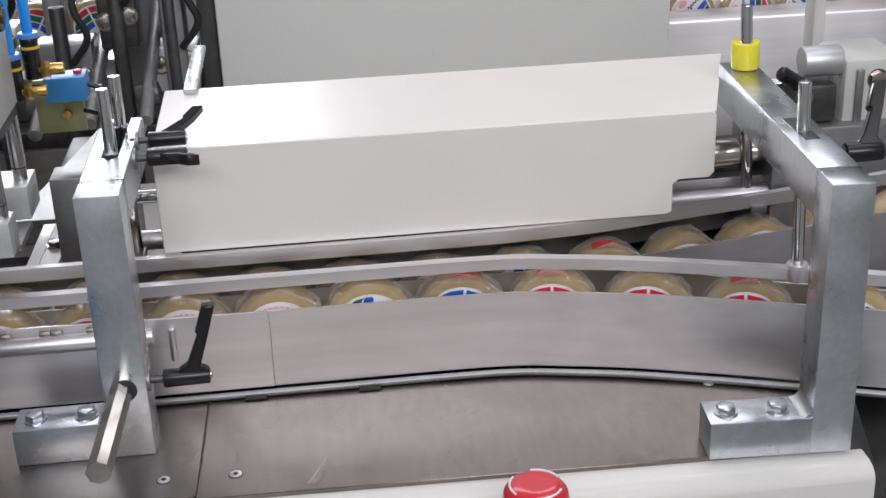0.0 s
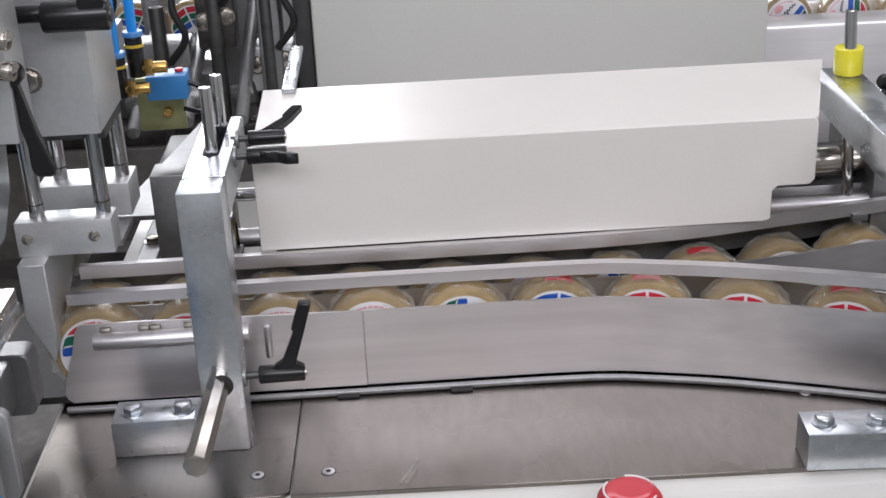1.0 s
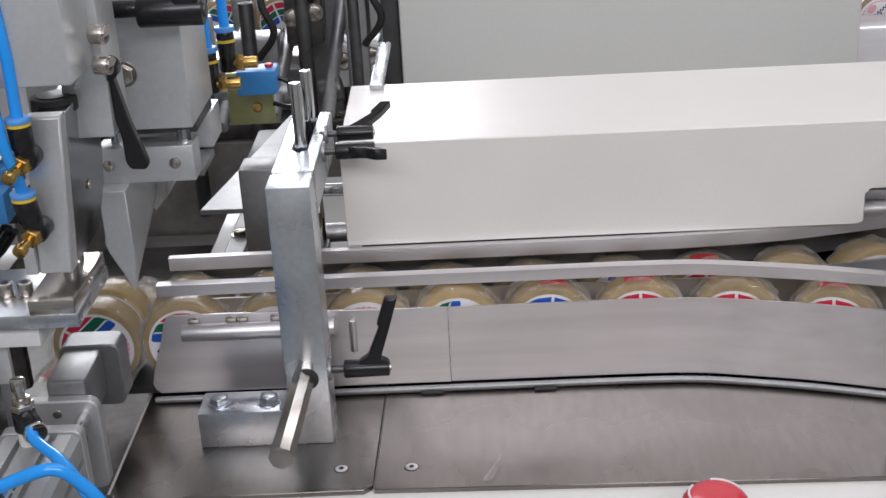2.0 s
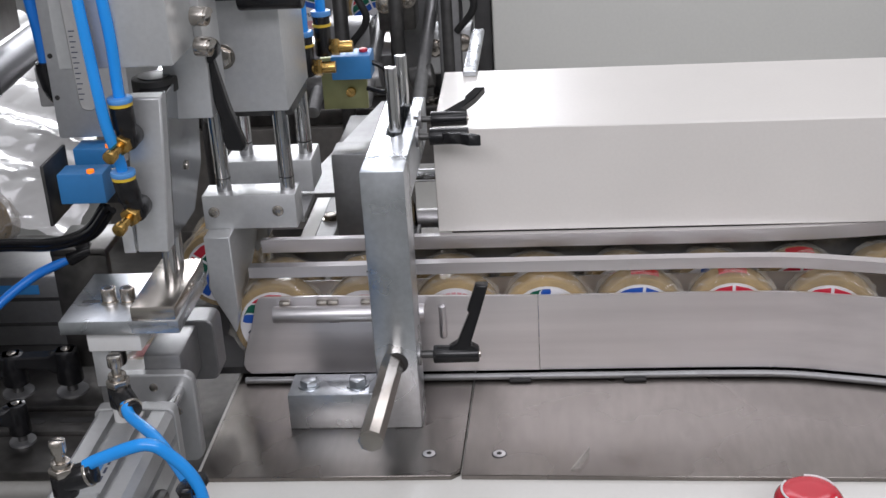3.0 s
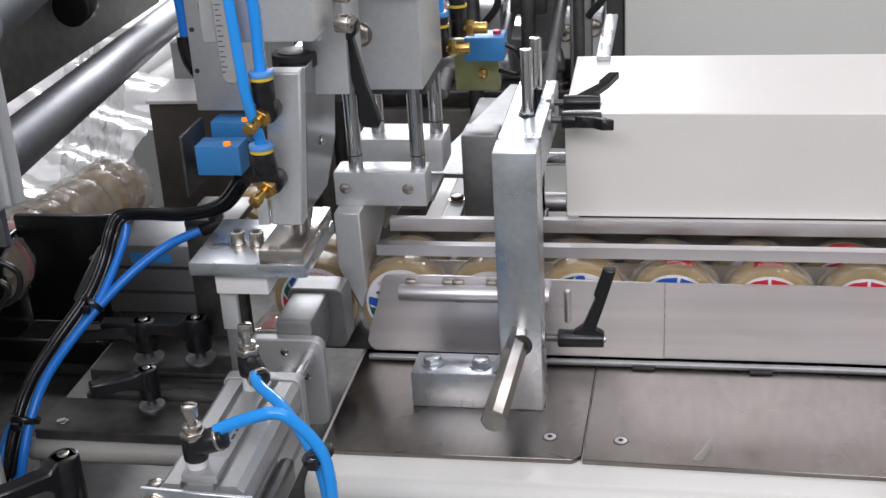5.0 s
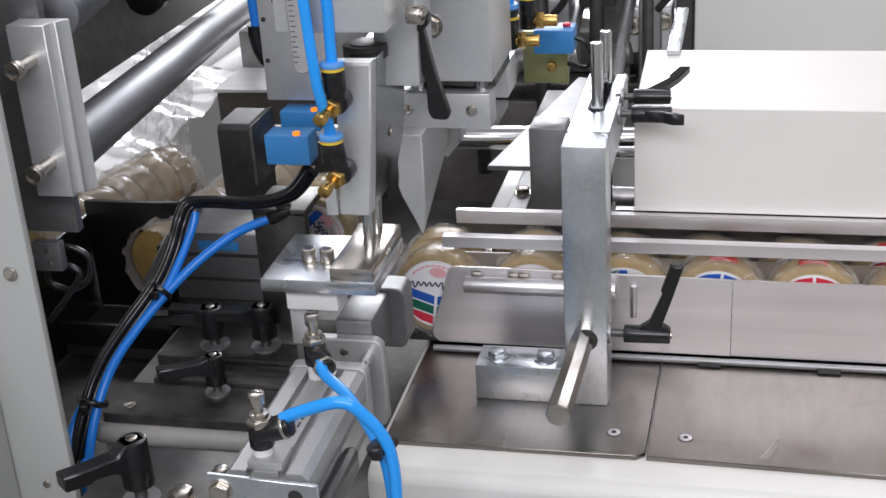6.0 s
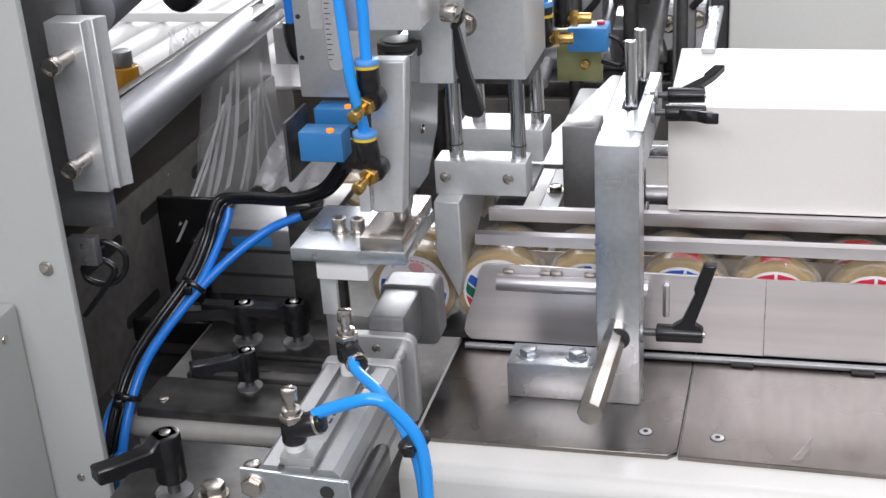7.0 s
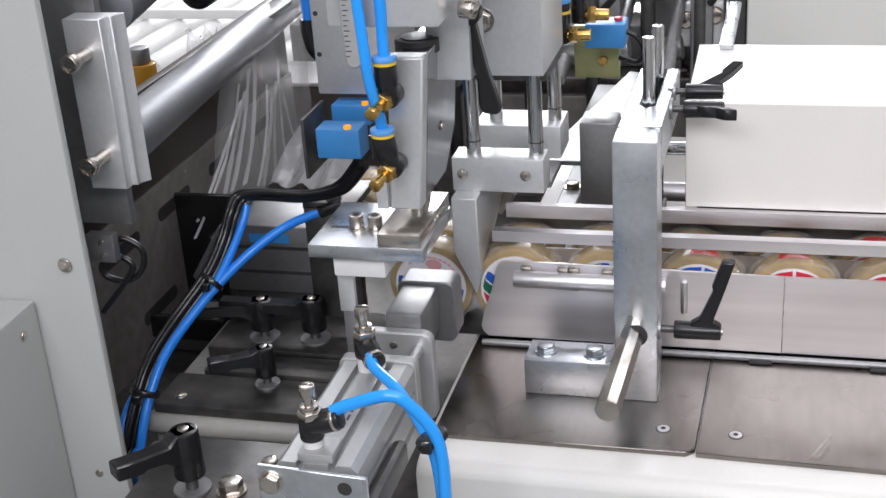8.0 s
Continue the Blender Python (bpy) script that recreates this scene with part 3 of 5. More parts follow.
def roll_pose(lane, i, steps, turn=0.0, dy=0.0, drop=0.0):
    """Where a roll stands after so many index steps of its lane."""
    if lane == 0:
        x = -0.336 + PITCH * (i - steps)
        y, rz = along(FRONT_LINE, x)
        y += 0.0055
        a = LABEL_TURNS[i]
    else:
        x = -0.338 + 0.0635 * (i - steps)
        y, rz = along(REAR_ROLLS, x)
        a = (i * 77) % 360
    return pose(x, y + dy, Z_ROLL - drop, 0, -(a + turn), rz)


def roll_rows(lane, i):
    ev = [(1.45, 1.9), (3.33, 3.92), (5.93, 6.14)]
    push = [(2.42, 2.62), (5.0, 5.18), None]
    if i > 2:
        rows = [(0.0, roll_pose(lane, i, 0))]
        for k, (a, b) in enumerate(ev):
            rows += [(a, roll_pose(lane, i, k)), (b, roll_pose(lane, i, k + 1))]
        return rows + [(8.0, roll_pose(lane, i, 3))]
    # the roll that enters the pocket: it rolls in, then is pushed to the rear
    spin = {0: 60, 1: 150, 2: -6}[i] if lane == 0 else 60
    rows = [(0.0, roll_pose(lane, i, 0))]
    for k, (a, b) in enumerate(ev[: i + 1]):
        rows.append((a, roll_pose(lane, i, k)))
        if k < i:
            rows.append((b, roll_pose(lane, i, k + 1)))
        else:
            rows += [(a + (b - a) * 0.3, roll_pose(lane, i, k + 0.36, spin * 0.36)), (a + (b - a) * 0.7, roll_pose(lane, i, k + 0.8, spin * 0.72)), (b + 0.05, roll_pose(lane, i, k + 1, spin))]
    if push[i]:
        a, b = push[i]
        rows += [(a, roll_pose(lane, i, i + 1, spin)), (b, roll_pose(lane, i, i + 1, spin, 0.075)), (b + 0.5, roll_pose(lane, i, i + 1, spin, 0.10)), (b + 0.9, roll_pose(lane, i, i + 2.4, spin, 0.10))]
    end = rows[-1][1]
    return rows + [(8.0, end)]


# ---- pusher cylinder ----
def elbow_fitting(t, x, y, z, out, throttle=True):
    """A flow control elbow: black body, hexagon, nickel knob, and a hose port."""
    out = Vector(out).normalized()
    b = Vector((x, y, z))
    e = part("flow_control", rod(b, b + Vector((0, 0, 0.014)), 0.0072, 24, 0.0012), BLACK, t, "black flow control elbow")
    if throttle:
        part("hex_nut", rod(b + Vector((0, 0, 0.014)), b + Vector((0, 0, 0.0188)), 0.0074, 6, 0.0005), NICKEL, e)
        part("lock_nut", rod(b + Vector((0, 0, 0.0188)), b + Vector((0, 0, 0.0222)), 0.0056, 20, 0.0005), NICKEL, e)
        part("spindle", rod(b + Vector((0, 0, 0.022)), b + Vector((0, 0, 0.029)), 0.0030, 14), NICKEL, e)
        part("knob", rod(b + Vector((0, 0, 0.0275)), b + Vector((0, 0, 0.0350)), 0.0046, 20, 0.0006), NICKEL, e, "knurled nickel knob")
        part("slot", box(b.x - 0.0040, b.x + 0.0040, b.y - 0.0005, b.y + 0.0005, b.z + 0.0348, b.z + 0.0352, 0), DARK, e)
    part("white_base", rod(b - Vector((0, 0, 0.0095)), b, 0.0060, 20), WHITE_BLOCK, e)
    c = b + Vector((0, 0, 0.009))
    part("port", rod(c, c + out * 0.016, 0.0072, 24, 0.0008), BLACK, e)
    part("ring", rod(c + out * 0.0145, c + out * 0.0165, 0.0076, 24, 0.0004), NICKEL, e)
    part("release", rod(c + out * 0.016, c + out * 0.019, 0.0066, 24, 0.0006), BLACK, e)
    return c + out * 0.017


def hose(points, r, mat, label, name="air_hose"):
    return single(name, tube(points, r, 14, 8), mat, label, "air hose", "air hoses")


def cable_tie(p, d, r):
    p, d = Vector(p), Vector(d).normalized()
    bm = joined(rod(p - d * 0.002, p + d * 0.002, r, 18, 0.0005), box(p.x - 0.003, p.x + 0.003, p.y - r - 0.004, p.y - r, p.z - 0.002, p.z + 0.004, 0.0006))
    return single("cable_tie", bm, BLACK, "black nylon cable tie round the hoses", "cable tie", "cable ties")


def pusher():
    t = thing("pusher_cylinder", (-0.403, 0.58, 0.0), "aluminium profile air cylinder with a guided pusher plate", "air cylinder")
    x0, x1, z0, z1 = -0.428, -0.378, 0.002, 0.058
    s = [(x0, z0), (x1, z0), (x1, 0.014), (x1 - 0.004, 0.014), (x1 - 0.004, 0.020), (x1, 0.020), (x1, 0.036), (x1 - 0.004, 0.036), (x1 - 0.004, 0.041), (x1, 0.041), (x1, z1 - 0.004), (x1 - 0.004, z1),
         (-0.391, z1), (-0.391, z1 - 0.005), (-0.3955, z1 - 0.005), (-0.3955, z1), (-0.4105, z1), (-0.4105, z1 - 0.005), (-0.415, z1 - 0.005), (-0.415, z1), (x0 + 0.004, z1), (x0, z1 - 0.004)]
    part("body", prism(s, "y", 0.519, 0.638, 0), CYLINDER_ALU, t)
    part("end_cap", prism(rounded(x0 - 0.001, x1 + 0.001, z0 - 0.001, z1 + 0.001, 0.005), "y", 0.6385, 0.648, 0.0006), CYLINDER_ALU, t)
    plate = part("end_plate", prism([(-0.437, -0.03), (-0.371, -0.03), (-0.371, 0.055), (-0.4365, 0.058)], "y", 0.513, 0.5155, 0.0004), ZINC, t, "zinc plated end plate")
    hex_bolt(plate, (-0.4295, 0.513, 0.047), (0, -1, 0), 0.0062, 0.004)
    part("hole", rod((-0.3845, 0.5128, 0.047), (-0.3845, 0.5132, 0.047), 0.0043, 20), DARK, plate)
    part("port_block", box(-0.414, -0.393, 0.520, 0.540, 0.058, 0.0635, 0.0006), CYLINDER_ALU, t)
    part("sticker", box(-0.4085, -0.4025, 0.565, 0.590, 0.0581, 0.0584, 0), SENSOR, t, "blue maker's sticker")
    for k in range(4):
        part("print_bar", box(-0.4005, -0.399, 0.558 + 0.009 * k, 0.564 + 0.009 * k, 0.0581, 0.0583, 0), LABEL_INK, t)
    part("switch", box(-0.3775, -0.368, 0.51, 0.585, 0.019, 0.037, 0.004), DARK_STEEL, t, "dark rounded reed switch")
    h1 = elbow_fitting(t, -0.4060, 0.629, 0.0675, (0.50, -0.62, -0.25))
    h2 = elbow_fitting(t, -0.4075, 0.5305, 0.068, (0.95, 0.05, 0.30))
    head = part("pusher_head", joined(prism(rounded(-0.4265, -0.3735, -0.002, 0.064, 0.007), "y", 0.668, 0.6765, 0.001)), CYLINDER_ALU, t, "grey rounded pusher plate")
    part("push_block", joined(prism(rounded(-0.412, -0.371, 0.030, 0.076, 0.006), "y", 0.722, 0.744, 0.0015), box(-0.408, -0.382, 0.6765, 0.7225, 0.040, 0.074, 0.003)), ALU_DULL, head, "worn aluminium push block")
    part("piston_rod", rod((-0.400, 0.56, 0.036), (-0.400, 0.67, 0.036), 0.0085, 20), CHROME, head)
    part("guide_rod", rod((-0.3835, 0.56, 0.052), (-0.3835, 0.67, 0.052), 0.0042, 16), CHROME, head)
    for dx, dz in ((-0.017, 0.004), (0.014, 0.004), (0.0, 0.022), (0.004, -0.021)):
        round_screw(head, (-0.400 + dx, 0.668, 0.033 + dz), (0, -1, 0), 0.0030)
    move = Vector((0.0005, 0, 0.003))
    t.location += Vector((0.0035, 0, -0.001))

    def along_side(points):
        return [Vector(p) + move for p in points]

    hose(along_side([h1, h1 + Vector((0.005, -0.008, -0.004)), (-0.371, 0.588, 0.066), (-0.354, 0.568, 0.061), (-0.3405, 0.552, 0.052), (-0.3355, 0.547, 0.036), (-0.334, 0.545, 0.010), (-0.335, 0.543, -0.05), (-0.345, 0.55, -0.25)]), 0.0037, HOSE, "bright blue air hose bending down from the cylinder")
    hose(along_side([h2, h2 + Vector((0.010, 0.001, 0.0045)), (-0.356, 0.533, 0.0945), (-0.343, 0.536, 0.084), (-0.3335, 0.538, 0.068), (-0.330, 0.538, 0.050), (-0.330, 0.538, 0.025), (-0.331, 0.537, -0.02), (-0.335, 0.537, -0.08), (-0.345, 0.545, -0.25)]), 0.0037, HOSE, "bright blue air hose arching over the cylinder")
    cable_tie((-0.3368, 0.544, 0.064), (0.4, 0, -1), 0.0098)
    return head


PUSHER_HEAD = pusher()


# ---- vertical clamp ----
def clamp_unit():
    t = thing("clamp_slide", (-0.38, 0.69, 0.158), "vertical air slide with fittings and a clamping plate", "air slide")
    part("front_block", prism([(-0.3865, 0.158), (-0.3662, 0.158), (-0.3580, 0.256), (-0.3800, 0.256)], "y", 0.655, 0.6675, 0.0012), ALU, t)
    side = prism([(0.668, 0.160), (0.718, 0.160), (0.740, 0.186), (0.740, 0.258), (0.668, 0.255)], "x", -0.3850, -0.3662, 0.0006)
    for v in side.verts:
        v.co.x += (v.co.z - 0.158) * 0.084
    part("body", side, POLISHED, t, "polished side plate")
    part("top_cap", rod((-0.371, 0.690, 0.250), (-0.371, 0.690, 0.2590), 0.014, 28, 0.001), DARK, t)
    part("cap_ring", rod((-0.371, 0.690, 0.2590), (-0.371, 0.690, 0.2598), 0.010, 28, 0.0002), DARK_STEEL, t)
    part("edge_strip", box(-0.3945, -0.3872, 0.655, 0.6595, 0.158, 0.176, 0.0004), ALU, t)
    for y, z in ((0.708, 0.235), (0.703, 0.197)):
        round_screw(t, (-0.3662 + (z - 0.158) * 0.084, y, z), (1, 0, 0), 0.0032)
    ends = []
    for x, z, lean in ((-0.3770, 0.2350, 0.0), (-0.3785, 0.1905, -0.0035)):
        c = Vector((x + lean, 0.640, z + 0.0215))
        e = part("push_fitting", rod((x, 0.6545, z), (x, 0.641, z), 0.0066, 22, 0.001), BLACK, t, "black push-in elbow fitting")
        part("elbow", rod((x, 0.643, z - 0.003), (x + lean * 0.5, 0.641, z + 0.010), 0.0060, 22, 0.001), BLACK, e)
        part("socket", rod((x + lean * 0.5, 0.641, z + 0.008), c, 0.0069, 24, 0.001), BLACK, e)
        part("ring", rod(c, c + Vector((0, 0, 0.0018)), 0.0070, 24), YELLOW, e)
        part("collar", rod(c + Vector((0, 0, 0.0018)), c + Vector((0, 0, 0.0052)), 0.0074, 24, 0.0008), COLLAR, e)
        part("hexagon", rod((x - 0.001, 0.6415, z), (x - 0.0025, 0.6345, z - 0.0015), 0.0060, 6, 0.0004), BRASS, e)
        part("screw", rod((x - 0.0025, 0.6345, z - 0.0015), (x - 0.0050, 0.6245, z - 0.0035), 0.0030, 18, 0.0003), BRASS, e)
        part("screw_head", rod((x - 0.0044, 0.6268, z - 0.0030), (x - 0.0056, 0.6218, z - 0.0042), 0.0040, 18, 0.0004), BRASS, e)
        ends.append(c + Vector((0, 0, 0.004)))
    hose([ends[0], ends[0] + Vector((0, 0, 0.012)), (-0.3765, 0.639, 0.295), (-0.3785, 0.638, 0.34), (-0.380, 0.638, 0.42)], 0.0034, HOSE, "bright blue air hose rising from the clamp")
    hose([ends[1], ends[1] + Vector((-0.0005, -0.002, 0.010)), (-0.3850, 0.632, 0.251), (-0.3875, 0.631, 0.295), (-0.390, 0.632, 0.34), (-0.392, 0.632, 0.42)], 0.0034, HOSE, "bright blue air hose rising from the clamp")
    plate = part("clamp_plate", box(-0.4385, -0.3625, 0.640, 0.712, 0.1425, 0.1515, 0.0008), ZINC, t, "zinc plated clamping plate")
    part("slot", box(-0.432, -0.420, 0.668, 0.671, 0.1514, 0.1518, 0), DARK_STEEL, plate)
    part("top_bar", box(-0.3920, -0.3640, 0.6405, 0.7135, 0.1516, 0.1605, 0.0006), NICKEL, plate, "nickel plated top bar")
    for x in (-0.4140, -0.4015):
        cap_screw(plate, (x, 0.668, 0.1515), (0, 0, 1), 0.0048, 0.010)
        part("washer", rod((x, 0.668, 0.1515), (x, 0.668, 0.153), 0.0058, 20), NICKEL, plate)
    for y in (0.683, 0.700):
        part("guide_rod", rod((-0.377, y, 0.158), (-0.375, y, 0.215), 0.0042, 18), CHROME, plate)
    for y in (0.676, 0.682):
        round_screw(plate, (-0.3640, y, 0.1560), (1, 0, 0), 0.0018)
    part("pad", box(-0.4255, -0.391, 0.648, 0.675, 0.1265, 0.1424, 0.001), WHITE_BLOCK, plate, "white plastic pad")
    part("strip", box(-0.4285, -0.4175, 0.660, 0.6645, 0.095, 0.1264, 0.0005), ALU, plate)
    part("strip", box(-0.4275, -0.4185, 0.662, 0.6665, 0.010, 0.098, 0.0005), ALU_DULL, t)
    # carrier above
    c = thing("slide_carrier", (-0.38, 0.70, 0.26), "grey slide carrier with scale and socket screws", "slide carrier")
    part("body", box(-0.41, -0.343, 0.6400, 0.69, 0.278, 0.40, 0.002), ALU, c)
    part("lower_block", box(-0.366, -0.338, 0.6905, 0.73, 0.231, 0.40, 0.0015), ALU, c)
    part("scale_bar", prism([(-0.4005, 0.40), (-0.3970, 0.262), (-0.3960, 0.2585), (-0.3935, 0.257), (-0.3895, 0.257), (-0.3875, 0.259), (-0.3868, 0.263), (-0.3880, 0.40)], "y", 0.6290, 0.6345, 0.0008), SCALE_STEEL, c, "bright steel scale bar")
    for k in range(14):
        part("scale_mark", box(-0.3960, -0.3938 + 0.0012 * (k % 2), 0.6286, 0.6289, 0.264 + 0.003 * k, 0.2645 + 0.003 * k, 0), LABEL_INK, c)
    cap_screw(c, (-0.3375, 0.672, 0.281), (1, -0.2, 0), 0.0058, 0.009)
    cap_screw(c, (-0.3375, 0.672, 0.299), (1, -0.2, 0), 0.0058, 0.009)
    lever = thing("clamp_lever", (-0.337, 0.70, 0.27), "black flat clamp lever hanging beside the slide", "clamp lever", "clamp levers")
    part("handle", prism([(-0.3395, 0.268), (-0.3365, 0.272), (-0.329, 0.236), (-0.3215, 0.211), (-0.3235, 0.2075), (-0.333, 0.208), (-0.3355, 0.213), (-0.3355, 0.228), (-0.338, 0.240)], "y", 0.695, 0.703, 0.0012), BLACK, lever)
    part("hub", rod((-0.338, 0.703, 0.272), (-0.338, 0.692, 0.272), 0.007, 20, 0.001), BLACK, lever)
    return plate


CLAMP_PLATE = clamp_unit()


# ---- gate ----
def gate_unit():
    t = thing("gate_slide", (-0.34, 0.82, 0.21), "grey gate slide with guide rods and a pointed stop blade", "gate slide")
    part("body", box(-0.386, -0.3085, 0.772, 0.850, 0.209, 0.42, 0.001), ALU, t)
    hex_bolt(t, (-0.349, 0.772, 0.2475), (0, -1, 0), 0.0068, 0.004)
    k = thing("clamp_lever", (-0.32, 0.755, 0.29), "black clamp lever lying across the gate slide", "clamp lever", "clamp levers")
    part("stem", rod((-0.352, 0.758, 0.2935), (-0.325, 0.758, 0.2935), 0.0055, 18, 0.0006), BLACK, k)
    part("hub", rod((-0.330, 0.756, 0.2915), (-0.288, 0.756, 0.2915), 0.0098, 24, 0.0014), BLACK, k)
    part("screw", rod((-0.289, 0.756, 0.2915), (-0.2865, 0.756, 0.2915), 0.005, 16, 0.0006), DARK_STEEL, k)
    part("handle", prism(rounded(-0.306, -0.290, 0.295, 0.34, 0.004), "y", 0.748, 0.759, 0.0015), BLACK, k)
    part("foot", box(-0.375, -0.31, 0.79, 0.85, 0.2, 0.2078, 0.001), DARK_STEEL, t)
    m = part("gate_carrier", box(-0.379, -0.3125, 0.780, 0.803, 0.1155, 0.141, 0.001), ALU, t, "grey gate carrier block")
    rear = part("rear_gate", box(-0.379, -0.3125, 0.850, 0.888, 0.1155, 0.141, 0.001), ALU, t, "grey rear gate block")
    part("shelf", box(-0.379, -0.3125, 0.8055, 0.8495, 0.1095, 0.1145, 0.0005), ALU_DULL, rear)
    part("rear_blade", prism([(-0.3775, 0.1094), (-0.352, 0.1094), (-0.352, 0.078), (-0.362, 0.066), (-0.3775, 0.082)], "y", 0.853, 0.885, 0.0008), ALU, rear)
    for x in (-0.371, -0.3255):
        round_screw(m, (x, 0.780, 0.129), (0, -1, 0), 0.0040)
        for y in (0.792, 0.868):
            block = m if y < 0.82 else rear
            part("guide_rod", rod((x + 0.006, y, 0.135), (x + 0.006, y, 0.29), 0.0053, 18), CHROME, block)
            part("groove", rod((x + 0.006, y, 0.150), (x + 0.006, y, 0.1508), 0.00545, 18), DARK, block)
    for y in (0.791, 0.869):
        part("hole", rod((-0.3185, y, 0.1409), (-0.3185, y, 0.1414), 0.0018, 12), DARK, m if y < 0.82 else rear)
    out = [(-0.3775, 0.1154), (-0.3590, 0.1154), (-0.3590, 0.062), (-0.3610, 0.044), (-0.3630, 0.040), (-0.3670, 0.050), (-0.3765, 0.070), (-0.3785, 0.077), (-0.3775, 0.084)]
    blade = prism(out, "y", 0.766, 0.850, 0.0008)
    for v in blade.verts:
        v.co.z += max(0.1154 - v.co.z, 0) / 0.075 * (v.co.y - 0.766) / 0.084 * 0.035
    part("stop_blade", blade, ALU, m, "pointed aluminium stop blade")
    back = thing("sensor", (-0.287, 0.93, 0.158), "blue sensor on an olive passivated bracket", "sensor", "sensors")
    part("bracket", box(-0.3175, -0.281, 0.95, 0.955, 0.153, 0.196, 0.001), OLIVE, back)
    part("bolt", rod((-0.294, 0.95, 0.168), (-0.294, 0.945, 0.168), 0.004, 12, 0.0008), BRASS, back)
    part("case", box(-0.3045, -0.2735, 0.925, 0.949, 0.1845, 0.2035, 0.001), SENSOR, back)
    part("led", rod((-0.280, 0.938, 0.2034), (-0.280, 0.938, 0.2062), 0.0034, 14, 0.0008), LABEL_RED, back, "dull red lens")
    part("cable", tube([(-0.274, 0.937, 0.195), (-0.265, 0.937, 0.190), (-0.260, 0.94, 0.178), (-0.266, 0.945, 0.168), (-0.281, 0.95, 0.170)], 0.002, 10), BLACK, back)
    for dz, dx in ((0.0, 0.0), (0.012, 0.012)):
        f = thing("push_fitting", (-0.314 + dx, 0.872 + dx, 0.203 + dz), "black push-in fitting with brass screw on the gate slide", "air fitting", "air fittings")
        x, y, z = -0.314 + dx, 0.876 + dx, 0.203 + dz
        part("body", rod((x, y, z), (x, y, z + 0.030), 0.0064, 20, 0.001), BLACK, f)
        part("ring", rod((x, y, z + 0.0225), (x, y, z + 0.0245), 0.0072, 20), YELLOW, f)
        part("collar", rod((x, y, z + 0.0302), (x, y, z + 0.034), 0.0074, 20, 0.0006), COLLAR, f)
        part("screw", rod((x + 0.004, y, z + 0.006), (x + 0.022, y, z + 0.006), 0.0045, 12, 0.0005), BRASS, f)
        part("hexagon", rod((x + 0.006, y, z + 0.006), (x + 0.012, y, z + 0.006), 0.0062, 6, 0.0004), BRASS, f)
        hose([(x, y, z + 0.03), (x, y, z + 0.06), (x - 0.002, y, z + 0.2)], 0.0038, HOSE, "bright blue air hose rising from the gate slide")
    return m, rear


GATE, REAR_GATE = gate_unit()


# ---- left side of the machine ----
MOVERS = {}


